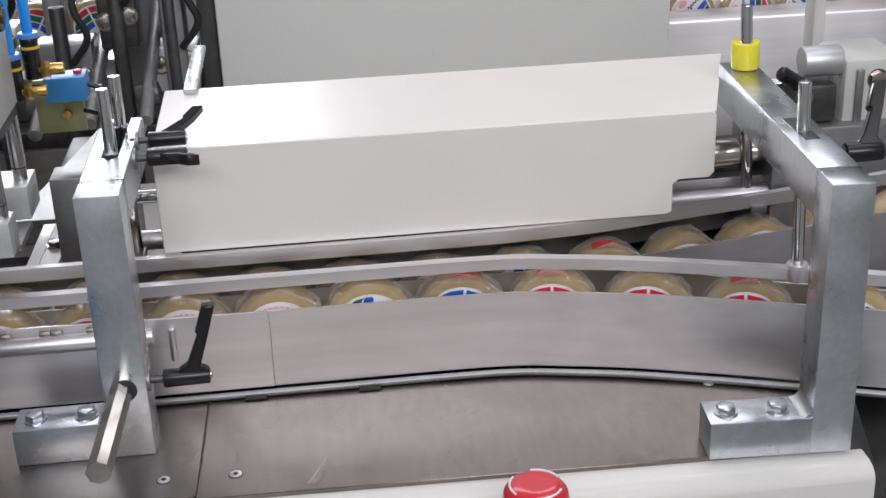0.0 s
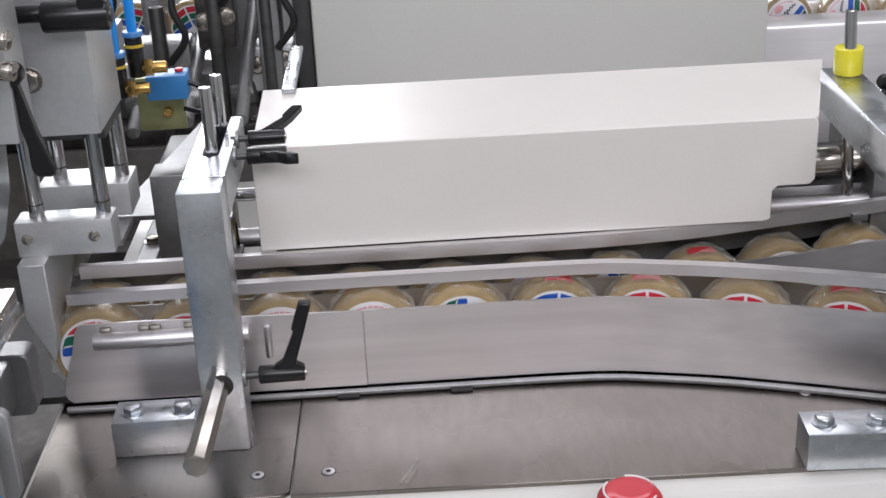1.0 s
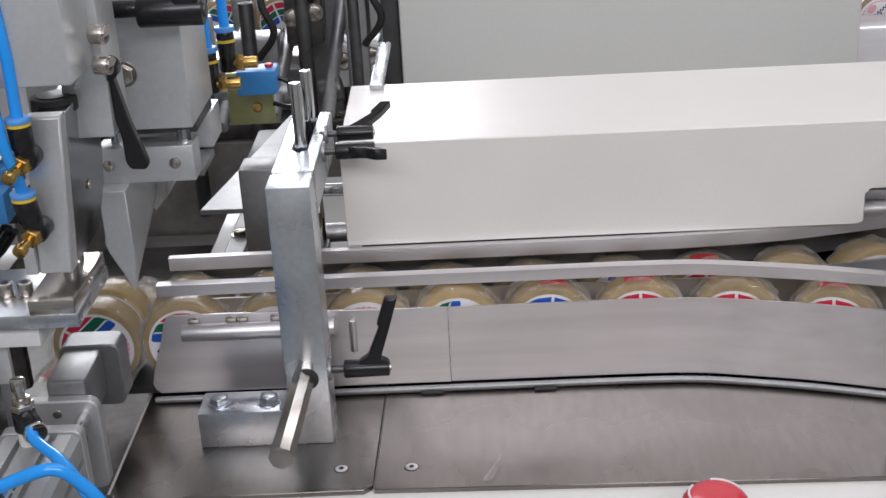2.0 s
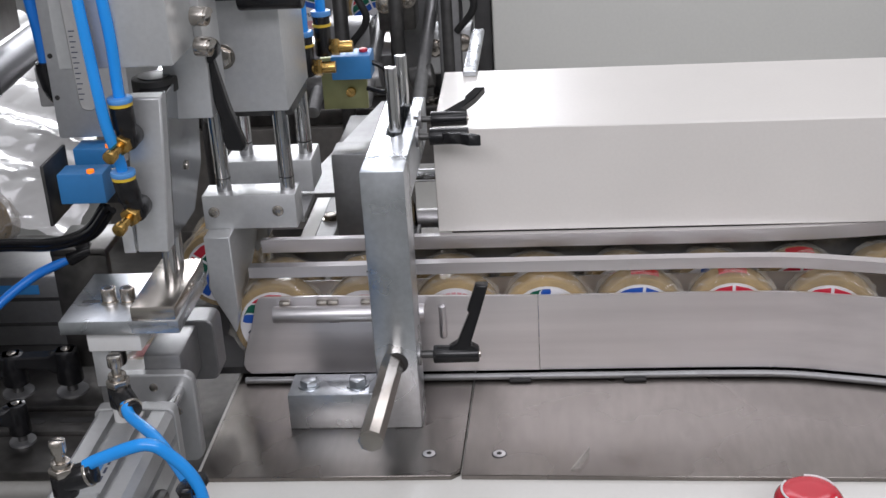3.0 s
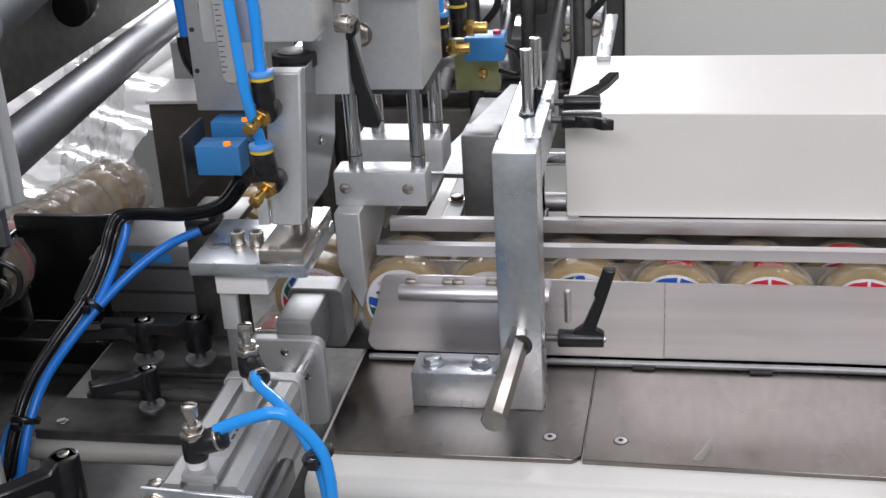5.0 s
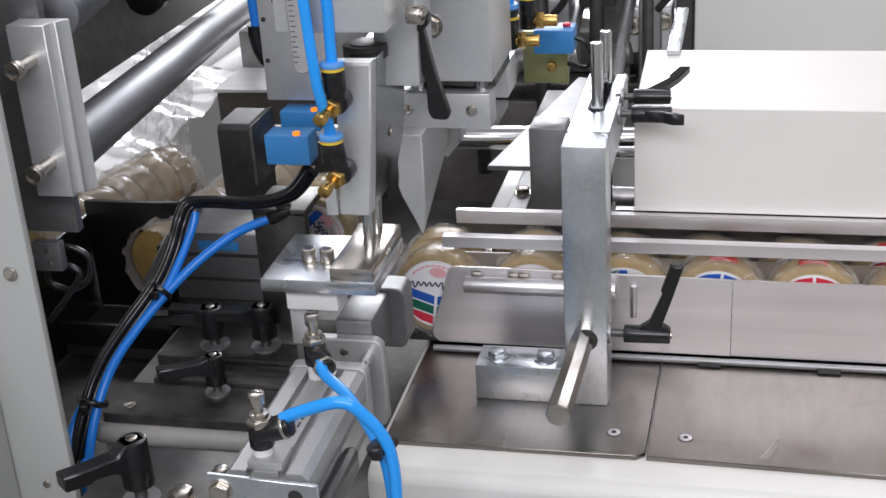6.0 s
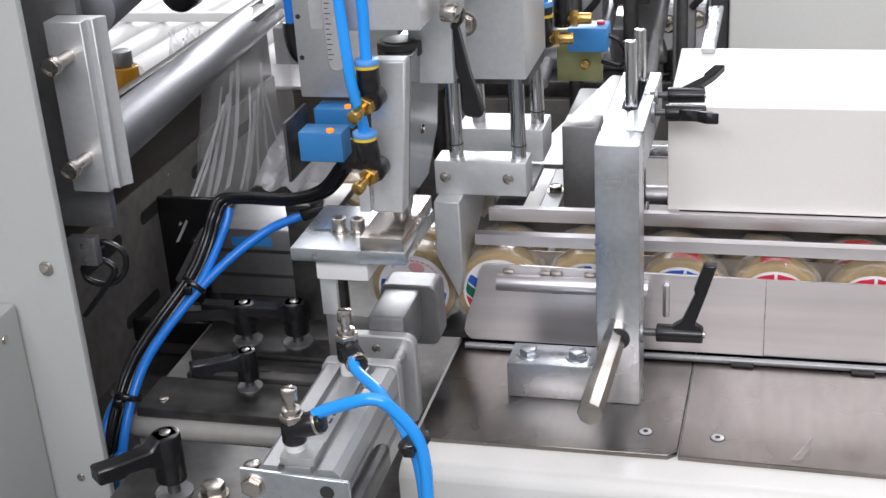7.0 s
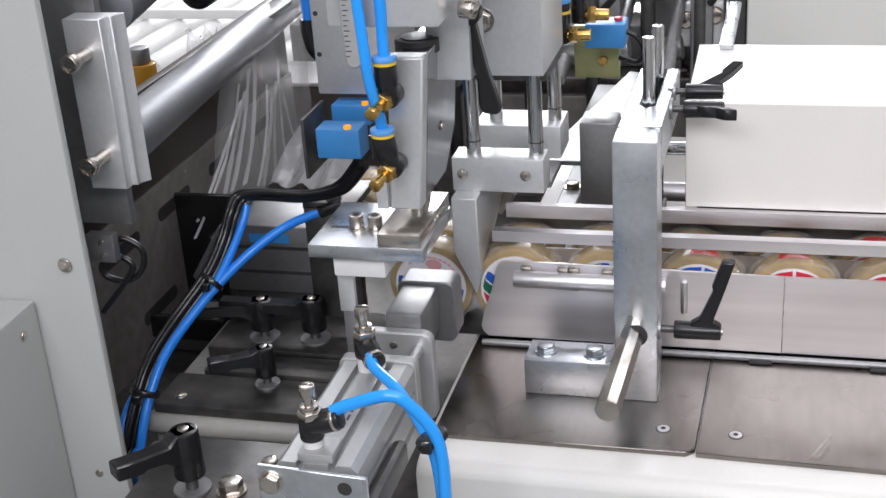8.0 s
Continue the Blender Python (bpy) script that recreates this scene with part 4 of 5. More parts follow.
def left_side():
    f = thing("unwind_column", (-0.75, 0.64, -0.9), "grey painted machine side column", "machine column")
    part("column", box(-0.98, -0.5795, 0.610, 0.617, -0.9, 0.7, 0.002), GREY_PAINT, f)
    part("edge_strip", box(-0.97, -0.5785, 0.674, 0.682, 0.131, 0.5, 0.0008), ALU_DULL, f)
    part("rear_panel", box(-0.97, -0.640, 0.676, 0.681, -0.9, 0.1305, 0.001), DARK_STEEL, f)
    round_screw(f, (-0.594, 0.610, 0.130), (0, -1, 0), 0.0050)
    round_screw(f, (-0.60, 0.610, -0.03), (0, -1, 0), 0.003)
    b = thing("side_box", (-0.68, 0.50, -0.9), "pale grey sheet metal box beside the column", "machine box")
    part("body", box(-0.98, -0.621, 0.36, 0.609, -0.9, 0.104, 0.003), GREY_PAINT, b)
    round_screw(b, (-0.621, 0.588, 0.088), (1, 0, 0), 0.003)
    h = thing("roller_holder", (-0.5890, 0.66, 0.14), "grey slotted roller bearing holder with two socket screws", "bearing holder")
    prof = [(-0.592, 0.655), (-0.5660, 0.655), (-0.5660, 0.663), (-0.5620, 0.663), (-0.5620, 0.667), (-0.557, 0.673), (-0.592, 0.673)]
    part("body", prism(prof, "z", 0.165, 0.279, 0.0006), ALU, h)
    for z in (0.257, 0.189):
        part("pin", rod((-0.578, 0.636, z), (-0.578, 0.662, z), 0.0042, 16), NICKEL, h)
        cap_screw(h, (-0.578, 0.637, z), (0, -1, 0), 0.0062, 0.006)
    part("lower_bracket", box(-0.6050, -0.5850, 0.6560, 0.6640, 0.110, 0.1305, 0.0008), ALU_DULL, h)
    for z in (0.115, 0.125):
        round_screw(h, (-0.5935, 0.6560, z), (0, -1, 0), 0.0022)
    r = thing("film_roller", (-0.64, 1.0, 0.16), "long polished film roller", "roller", "film rollers")
    part("tube", rod((-0.592, 0.70, 0.180), (-0.743, 1.50, 0.1027), 0.0185, 36, 0.001), ROLLER_STEEL, r)
    part("core", rod((-0.585, 0.66, 0.184), (-0.7505, 1.54, 0.0988), 0.007, 16), DARK_STEEL, r)
    r2 = thing("film_roller", (-0.66, 1.0, 0.26), "long polished film roller", "roller", "film rollers")
    part("tube", rod((-0.585, 0.70, 0.275), (-0.70, 1.30, 0.27), 0.0185, 36, 0.001), ROLLER_STEEL, r2)
    SLOTS = ((0.795, 0.030), (0.899, 0.031), (1.010, 0.031), (1.122, 0.031), (0.845, -0.045), (0.96, -0.05))
    c = thing("side_cheek", (-0.66, 1.0, -0.3), "dark painted sliding cheek plate with slots", "machine plate")
    MOVERS["cheek"] = c
    part("plate", box(-0.690, -0.682, 0.72, 1.245, -0.17, 0.064, 0.001), CHEEK, c)
    part("upper_plate", box(-0.694, -0.6845, 0.72, 1.245, 0.0642, 0.150, 0.001), HEAD_PAINT, c, "dark brown upper plate")
    for y, z in SLOTS:
        part("slot", prism(rounded(y, y + 0.066, z, z + 0.012, 0.0055), "x", -0.6822, -0.6815, 0), DARK, c)
    for y, z in ((0.853, 0.056), (0.962, 0.055), (0.985, 0.020)):
        part("hole", rod((-0.6825, y, z), (-0.6815, y, z), 0.0034, 14), NICKEL, c)
    single("lift_column", box(-0.712, -0.6903, 0.725, 0.765, -0.9, 0.9, 0.001), DARK_STEEL, "dark steel lift column beside the sliding cheek", "lift column")
    kb = thing("black_knob", (-0.66, 1.0, 0.216), "round black knob on a steel stem above the roller", "knob")
    part("knob", rod((-0.66, 0.99, 0.216), (-0.66, 1.015, 0.216), 0.0175, 30, 0.003), BLACK, kb)
    part("stem", rod((-0.66, 1.015, 0.216), (-0.66, 1.46, 0.216), 0.006, 14), DARK_STEEL, kb)
    tr = thing("cable_tray", (-0.66, 0.9, -0.075), "black plastic cable tray behind the levers", "cable tray")
    part("floor", box(-0.72, -0.612, 0.86, 0.935, -0.074, -0.06, 0.002), DARK, tr)
    part("lip", box(-0.72, -0.612, 0.855, 0.862, -0.06, -0.038, 0.002), BLACK, tr)
    part("wall", box(-0.726, -0.7205, 0.80, 0.94, -0.074, 0.030, 0.002), BLACK, tr)
    part("wall", box(-0.72, -0.612, 0.933, 0.94, -0.06, 0.045, 0.002), BLACK, tr)
    part("wall", box(-0.620, -0.612, 0.8625, 0.9325, -0.06, 0.036, 0.002), BLACK, tr)
    # lower table with clamp levers
    b2 = thing("lever_table", (-0.5, 0.74, -0.075), "worn steel slide table with slots", "slide table")
    part("top_plate", box(-0.595, -0.432, 0.688, 0.735, -0.028, -0.020, 0.001), TABLE, b2)
    part("slide_plate", box(-0.575, -0.435, 0.736, 0.765, -0.0275, -0.017, 0.001), TABLE, b2)
    part("slide_plate", box(-0.585, -0.435, 0.767, 0.84, -0.026, -0.014, 0.001), TABLE, b2)
    part("front_rail", rod((-0.60, 0.690, -0.037), (-0.432, 0.690, -0.037), 0.0085, 20, 0.001), SHADED_PAINT, b2)
    part("apron", box(-0.60, -0.432, 0.694, 0.84, -0.075, -0.029, 0.001), SHADED_PAINT, b2)
    for x, y in ((-0.578, 0.70), (-0.467, 0.70)):
        round_screw(b2, (x, y, -0.0203), (0, 0, 1), 0.0048)
    for x, y in ((-0.56, 0.75), (-0.50, 0.752)):
        part("slot", prism(rounded(x, x + 0.05, y - 0.0035, y + 0.0035, 0.003), "z", -0.0171, -0.0166, 0), DARK, b2)
    low = thing("front_table", (-0.5, 0.56, -0.9), "dark worn steel front table", "slide table")
    part("top", box(-0.540, -0.440, 0.49, 0.615, -0.008, 0.004, 0.001), TABLE, low)
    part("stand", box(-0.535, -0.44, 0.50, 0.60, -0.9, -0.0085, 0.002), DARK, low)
    part("cream_side", box(-0.60, -0.44, 0.655, 0.688, -0.9, -0.052, 0.002), SHADED_PAINT, low)
    hex_bolt(low, (-0.474, 0.557, 0.004), (0, 0, 1), 0.0078, 0.009)
    round_screw(low, (-0.462, 0.592, 0.004), (0, 0, 1), 0.0055)
    clamp_lever((-0.500, 0.556, 0.004), (0, 0, 1), (-0.62, -0.78, 0), 0.048, "large black clamp lever on the front table", 0.010, 0.044, NICKEL, 0.0)
    clamp_lever((-0.519, 0.727, -0.020), (0, 0, 1), (-0.80, -0.60, 0), 0.042, "black clamp lever on the slide table", 0.008, 0.032, NICKEL, 0.05)
    clamp_lever((-0.502, 0.79, -0.014), (0, 0, 1), (-1, -0.10, 0), 0.074, "long black clamp lever on the rear slide plate", 0.010, 0.036, NICKEL, 0.05)
    clamp_lever((-0.544, 0.788, -0.014), (0, 0, 1), (-1, -0.3, 0), 0.060, "black clamp lever behind another", 0.010, 0.034, NICKEL, 0.05)
    a = thing("rear_cylinder", (-0.55, 0.88, -0.02), "aluminium air cylinder lying behind the levers", "air cylinder")
    part("body", box(-0.60, -0.508, 0.85, 0.905, -0.006, 0.055, 0.002), ALU_DULL, a)
    for z in (0.012, 0.034):
        part("groove", box(-0.598, -0.51, 0.8495, 0.8505, z, z + 0.003, 0), DARK_STEEL, a)
    part("sticker", box(-0.575, -0.540, 0.8492, 0.8497, 0.040, 0.048, 0), SENSOR, a, "faded blue sticker")
    part("support", box(-0.595, -0.51, 0.855, 0.90, -0.075, -0.0065, 0.001), DARK, a)
    part("end_tab", prism([(-0.622, 0.015), (-0.592, 0.062), (-0.588, 0.062), (-0.618, 0.010)], "y", 0.83, 0.905, 0.001), ALU_DULL, a)
    s = thing("sensor", (-0.45, 0.76, 0.10), "pair of blue sensors with orange lamps on a steel bracket", "sensor", "sensors")
    part("bracket", joined(box(-0.4765, -0.474, 0.745, 0.79, 0.140, 0.184, 0.0006), box(-0.4765, -0.44, 0.7865, 0.79, 0.140, 0.158, 0.0006)), DARK_STEEL, s)
    part("case", box(-0.4660, -0.434, 0.745, 0.765, 0.1560, 0.1775, 0.001), SENSOR, s)
    part("case", box(-0.4695, -0.440, 0.790, 0.81, 0.1650, 0.1800, 0.001), SENSOR, s)
    part("led", rod((-0.4430, 0.748, 0.1765), (-0.4430, 0.748, 0.1795), 0.0026, 12), ORANGE_LED, s, "glowing orange lamp")
    part("led", rod((-0.4440, 0.793, 0.1795), (-0.4440, 0.793, 0.1820), 0.0024, 12), ORANGE_LED, s, "glowing orange lamp")
    part("bent_bracket", joined(box(-0.505, -0.462, 0.80, 0.81, 0.0, 0.098, 0.003), box(-0.505, -0.462, 0.80, 0.85, 0.092, 0.099, 0.002)), TABLE, s)
    gb = thing("slide_housing", (-0.455, 0.84, 0.185), "grey slide housing with a black fitting", "slide housing")
    part("body", box(-0.4815, -0.425, 0.800, 0.87, 0.185, 0.42, 0.0015), ALU, gb)
    for z in (0.215, 0.245):
        part("hole", rod((-0.4775, 0.7996, z), (-0.4775, 0.8004, z), 0.0018, 12), DARK, gb)
    part("stub", rod((-0.440, 0.82, 0.176), (-0.440, 0.82, 0.186), 0.007, 18, 0.001), NICKEL, gb)
    hex_bolt(gb, (-0.462, 0.80, 0.262), (0, -1, 0), 0.007, 0.005)
    bf = thing("push_fitting", (-0.50, 0.86, 0.205), "black elbow fitting with a dark blue hose", "air fitting", "air fittings")
    part("body", tube([(-0.483, 0.85, 0.200), (-0.497, 0.85, 0.203), (-0.502, 0.85, 0.218), (-0.502, 0.85, 0.228)], 0.0072, 14), BLACK, bf)
    hose([(-0.502, 0.85, 0.225), (-0.503, 0.85, 0.25), (-0.507, 0.85, 0.30), (-0.51, 0.85, 0.42)], 0.0045, NAVY, "dark blue air hose behind the slide housing")
    # hoses and cable bundle
    bundle = [(-0.439, 0.76, 0.146), (-0.462, 0.775, 0.121), (-0.495, 0.79, 0.107), (-0.534, 0.80, 0.103), (-0.554, 0.80, 0.100), (-0.5585, 0.79, 0.091), (-0.563, 0.78, 0.073), (-0.571, 0.76, 0.051), (-0.590, 0.73, 0.024), (-0.5985, 0.70, 0.006), (-0.6035, 0.68, -0.017), (-0.608, 0.665, -0.044), (-0.613, 0.66, -0.076), (-0.615, 0.66, -0.3)]
    for dx, dy, dz in ((-0.0024, 0.0, -0.0018), (0.0024, 0.001, -0.0012), (0.0, -0.002, 0.0026), (-0.0045, 0.003, 0.002)):
        hose([(x + dx, y + dy, z + dz) for x, y, z in bundle], 0.0025, BLACK, "black sensor cable in a tied bundle", "cable")
    hose([(-0.478, 0.806, 0.095), (-0.501, 0.80, 0.087), (-0.521, 0.795, 0.078), (-0.545, 0.78, 0.062), (-0.565, 0.755, 0.044), (-0.583, 0.725, 0.022), (-0.590, 0.70, 0.007), (-0.595, 0.68, -0.016), (-0.598, 0.665, -0.043), (-0.602, 0.66, -0.075), (-0.604, 0.66, -0.3)], 0.0036, NAVY, "blue air hose running down beside the table")
    part("body", rod((-0.474, 0.806, 0.097), (-0.492, 0.803, 0.0905), 0.0062, 18, 0.001), BLACK, thing("push_fitting", (-0.48, 0.805, 0.094), "black push-in fitting at the bent bracket", "air fitting", "air fittings"))
    hose([(-0.5515, 0.802, 0.094), (-0.552, 0.798, 0.087), (-0.5545, 0.79, 0.077), (-0.559, 0.775, 0.062), (-0.5665, 0.756, 0.045), (-0.588, 0.722, 0.016), (-0.602, 0.692, -0.006), (-0.612, 0.68, -0.022), (-0.6155, 0.665, -0.045), (-0.619, 0.66, -0.077), (-0.62, 0.66, -0.3)], 0.0034, NAVY, "blue air hose tied to the cable bundle")
    cable_tie((-0.5675, 0.757, 0.0485), (-0.5, -0.6, -0.6), 0.0098)
    cable_tie((-0.5985, 0.685, -0.009), (-0.2, -0.5, -1), 0.0115)
    part("loop", tube([(-0.592, 0.668, 0.120), (-0.584, 0.67, 0.122), (-0.573, 0.672, 0.113), (-0.576, 0.672, 0.098), (-0.588, 0.67, 0.090), (-0.602, 0.668, 0.094), (-0.603, 0.668, 0.104), (-0.592, 0.668, 0.110), (-0.580, 0.668, 0.103), (-0.590, 0.668, 0.088), (-0.609, 0.667, 0.066)], 0.0022, 10), BLACK, thing("cable", (-0.59, 0.67, 0.09), "black coiled cable under the bearing holder", "cable"))


left_side()


# ---- behind: film web, rods, guards ----
def crumpled(nu, nv, place, amount, seed):
    """A grid of film: place(u, v) gives its shape, amount the crumple in metres."""
    bm = bmesh.new()
    rng = random.Random(seed)
    rows = []
    for i in range(nu):
        row = []
        for j in range(nv):
            p = Vector(place(i / (nu - 1), j / (nv - 1)))
            row.append(bm.verts.new(p + Vector([rng.uniform(-amount, amount) for _ in range(3)])))
        rows.append(row)
    for a, b in zip(rows, rows[1:]):
        for k in range(nv - 1):
            bm.faces.new((a[k], a[k + 1], b[k + 1], b[k]))
    return bm


def film_web():
    t = thing("film_web", (-0.66, 1.0, 0.0), "creased clear packing film hanging from the roller", "packing film")

    def hang(u, v):
        wave = 0.006 * math.sin(u * 30 + 2 * math.sin(v * 3)) * (0.3 + v)
        return (-0.668 + 0.014 * u + wave * 0.7, 1.04 + 0.18 * u - 0.09 * v * (1 - u), 0.145 - 0.16 * v)

    part("sheet", crumpled(40, 18, hang, 0.0012, 3), WEB, t)
    # loose folds that fan out from the roller
    rng = random.Random(8)
    feet = ((0.912, 0.012), (0.930, 0.020), (0.956, 0.030), (0.972, 0.010), (0.994, 0.024), (1.020, 0.020), (1.058, 0.004), (1.080, -0.006), (1.121, -0.018), (1.150, -0.030), (1.190, -0.036))
    for k, (yb, zb) in enumerate(feet):
        f = k / (len(feet) - 1)
        w = rng.choice((0.0012, 0.002, 0.0035, 0.0055))
        yt, zt = 1.055 + 0.105 * f, 0.135
        start = rng.uniform(0.0, 0.45)
        sway = rng.uniform(-0.006, 0.006)

        def strip(a, v):
            q = start + (1 - start) * v
            bend = q * q
            return (-0.658 + 0.005 * math.sin(3 * q + k) + 0.002 * a, yt + (yb - yt) * (0.35 * q + 0.65 * bend) + sway * math.sin(q * 3.1) + w * (a - 0.5) * (0.4 + q), zt + (zb - zt) * q)

        part("fold", crumpled(4, 14, strip, 0.0005, k), FOLD_FILM, t)
    part("clip_bar", box(-0.6842, -0.664, 1.03, 1.225, 0.1435, 0.149, 0.0006), DARK_STEEL, t)
    part("gathered_edge", crumpled(16, 12, lambda u, v: (-0.662 + 0.07 * u, 1.10 + 0.10 * v, -0.012 + 0.03 * v * (1 - 0.6 * u) + 0.004 * math.sin(u * 16 + v * 3)), 0.0009, 5), FOLD_FILM, t, "gathered bright film edge")
    MOVERS["web"] = t


def film_pack(shift, seed, key):
    """A row of tape rolls in crinkled film."""
    a, b = Vector((-0.748, 0.91, -0.004)), Vector((-0.700, 1.115, 0.0))
    t = thing("film_pack", (-0.72, 1.02, -0.04), "row of tape rolls wrapped in crinkled shiny film", "wrapped pack", "wrapped packs")
    for i in range(8):
        part("roll", rod(a.lerp(b, (i + 0.04) / 8), a.lerp(b, (i + 0.96) / 8), 0.0325, 28, 0.003), LABEL_RED if i in (1,) else TAPE, t)
    axis = (b - a).normalized()
    side = axis.cross(Vector((0, 0, 1))).normalized()
    rise = side.cross(axis)

    def round_film(u, v):
        p = a - axis * 0.006 + (b - a + axis * 0.012) * v
        r = 0.0355 + 0.0015 * math.sin(v * 50) * math.sin(u * 12)
        return p + (side * math.cos(u * 2 * math.pi) + rise * math.sin(u * 2 * math.pi)) * r

    part("film", crumpled(44, 46, round_film, 0.0024, seed), WRAP_LOOSE, t, "loose creased clear film")
    part("end_film", crumpled(12, 12, lambda u, v: b + axis * 0.008 + (side * math.cos(u * 2 * math.pi) + rise * math.sin(u * 2 * math.pi)) * 0.034 * max(v, 0.05), 0.003, seed + 1), WRAP_LOOSE, t)
    t.location.x += shift
    MOVERS[key] = t


def film_curtain():
    t = thing("film_curtain", (-0.67, 1.2, 0.05), "bright crinkled film drawn up to the roller", "packing film")

    def drawn(u, v):
        return (-0.775 - 0.03 * v + 0.06 * u, 1.125 + 0.13 * v + 0.02 * u, -0.03 + 0.135 * v + 0.005 * math.sin(u * 25))

    part("sheet", crumpled(26, 24, drawn, 0.0035, 13), FOLD_FILM, t)
    s = thing("film_sheet", (-0.8, 1.4, 0.05), "bright slack sheet of film behind the roller", "packing film")
    part("sheet", crumpled(36, 36, lambda u, v: (-0.93 + 0.30 * u, 1.13 + 0.44 * v, -0.03 + 0.27 * 0.30 * (1 - u) + 0.006 * math.sin(v * 22 + 3 * u)), 0.0022, 17), BRIGHT_FILM, s)
    MOVERS["sheet"] = s
    q = thing("sealing_press", (-0.61, 1.14, 0.0), "dark brown sealing press with a bright top", "sealing press")
    part("body", box(-0.728, -0.56, 1.280, 1.362, -0.14, 0.036, 0.003), HEAD_PAINT, q)
    part("top_plate", box(-0.730, -0.558, 1.278, 1.364, 0.0365, 0.041, 0.001), STEEL, q)
    MOVERS["head"] = q


def background():
    film_web()
    film_pack(0, 21, "pack")
    film_pack(0.13, 33, "pack_next")
    film_curtain()
    t = thing("slide_carriage", (-0.45, 1.0, -0.02), "sealing carriage with two polished slide rods", "slide carriage")
    part("rod", rod((-0.655, 1.0, 0.086), (-0.225, 1.0, 0.090), 0.0105, 24), CHROME, t)
    part("rod", rod((-0.42, 1.0, 0.023), (-0.225, 1.0, 0.024), 0.0065, 20), CHROME, t)
    part("end_block", prism(rounded(0.975, 1.03, -0.02, 0.104, 0.006), "x", -0.685, -0.655, 0.001), DARK_STEEL, t)
    part("bright_plate", box(-0.350, -0.296, 1.06, 1.064, 0.008, 0.062, 0.0008), WHITE_BLOCK, t, "white plate between the rods")
    MOVERS["carriage"] = t
    g = thing("guide_block", (-0.29, 0.9, 0.0), "dark steel guide block beside the cover", "guide block")
    part("body", box(-0.306, -0.277, 0.895, 0.925, 0.0, 0.134, 0.002), ALU_DULL, g)
    part("track", prism([(-0.335, 0.80), (-0.318, 0.80), (-0.318, 1.18), (-0.335, 1.18)], "z", 0.030, 0.045, 0.001), ALU_DULL, g)
    for y in (0.86, 0.92, 0.98):
        hex_bolt(g, (-0.3265, y, 0.045), (0, 0, 1), 0.006, 0.005)
    p = thing("slide_deck", (-0.33, 1.05, 0.09), "bright polished steel slide deck", "deck plate")
    part("sheet", prism([(-0.342, 0.905), (-0.262, 0.905), (-0.258, 1.13), (-0.298, 1.15)], "z", 0.094, 0.098, 0.0006), ALU_DULL, p)
    part("support", box(-0.325, -0.27, 1.04, 1.12, -0.1, 0.094, 0.002), DARK_STEEL, p)
    # body added here only to keep the space behind the gate dark
    z = thing("sealing_station", (-0.45, 1.4, -0.9), "dark body added to darken the space behind the gate", "sealing station")
    part("body", box(-0.67, -0.215, 1.372, 1.6, -0.9, 0.0, 0.003), CHEEK, z)
    part("lid", box(-0.665, -0.22, 1.377, 1.6, 0.0005, 0.02, 0.003), TABLE, z)
    for k in range(5):
        hex_bolt(z, (-0.63 + 0.09 * k, 1.39, 0.02), (0, 0, 1), 0.008, 0.007)
    # rear guards and clutter
    for x, y, w, h, mat in ((-0.255, 1.32, 0.024, 0.5, ALU_DULL), (-0.315, 1.40, 0.045, 0.42, ALU_DULL), (-0.40, 1.46, 0.022, 0.6, ALU_DULL), (-0.47, 1.38, 0.03, 0.35, ALU_DULL), (-0.585, 1.5, 0.03, 0.6, DARK_STEEL)):
        single("machine_post", box(x, x + w, y, y + 0.05, -0.9, h, 0.003), mat, "steel machine post behind the line", "machine post", "machine posts")
    single("rear_beam", box(-0.75, -0.22, 1.42, 1.48, 0.02, 0.07, 0.003), ALU_DULL, "aluminium cross beam behind the gate", "cross beam")
    single("rear_beam", box(-0.75, -0.22, 1.52, 1.56, 0.22, 0.25, 0.003), STEEL, "steel cross beam behind the gate", "cross beam")
    single("rear_pan", box(-1.2, -0.2, 1.25, 1.9, -0.32, -0.3, 0.002), STEEL, "bright steel collecting pan behind the film", "pan")
    rng = random.Random(11)
    for k in range(7):
        x, z = -0.27 - 0.055 * k, 0.06 + 0.03 * rng.random()
        b = thing("rear_fitting", (x, 1.3, z), "nickel rod with a clamping knuckle behind the gate", "rod clamp", "rod clamps")
        part("rod", rod((x, 1.22, z), (x + rng.uniform(-0.05, 0.05), 1.42, z + rng.uniform(0.0, 0.09)), 0.007, 14, 0.001), ALU_DULL, b)
        part("knuckle", rod((x - 0.012, 1.27, z + 0.01), (x + 0.012, 1.27, z + 0.014), 0.013, 18, 0.002), ALU_DULL if k % 2 else DARK_STEEL, b)
    for k, (x, z, w) in enumerate(((-0.245, 0.10, 0.05), (-0.30, 0.15, 0.04), (-0.36, 0.09, 0.06), (-0.43, 0.13, 0.05), (-0.52, 0.11, 0.06), (-0.60, 0.14, 0.05))):
        q = thing("adjuster_unit", (x, 1.34, z), "steel adjuster with bolts and a hose behind the gate", "adjuster", "adjusters")
        part("block", box(x - w / 2, x + w / 2, 1.33, 1.37, z - 0.03, z + 0.02 + 0.01 * (k % 3), 0.003), (ALU, TABLE, ALU_DULL)[k % 3], q)
        part("stem", rod((x, 1.325, z - 0.2), (x, 1.325, z + 0.08), 0.008, 16, 0.001), DARK_STEEL, q)
        hex_bolt(q, (x - w * 0.3, 1.33, z), (0, -1, 0), 0.008, 0.006)
        hex_bolt(q, (x + w * 0.3, 1.33, z + 0.005), (0, -1, 0), 0.008, 0.006)
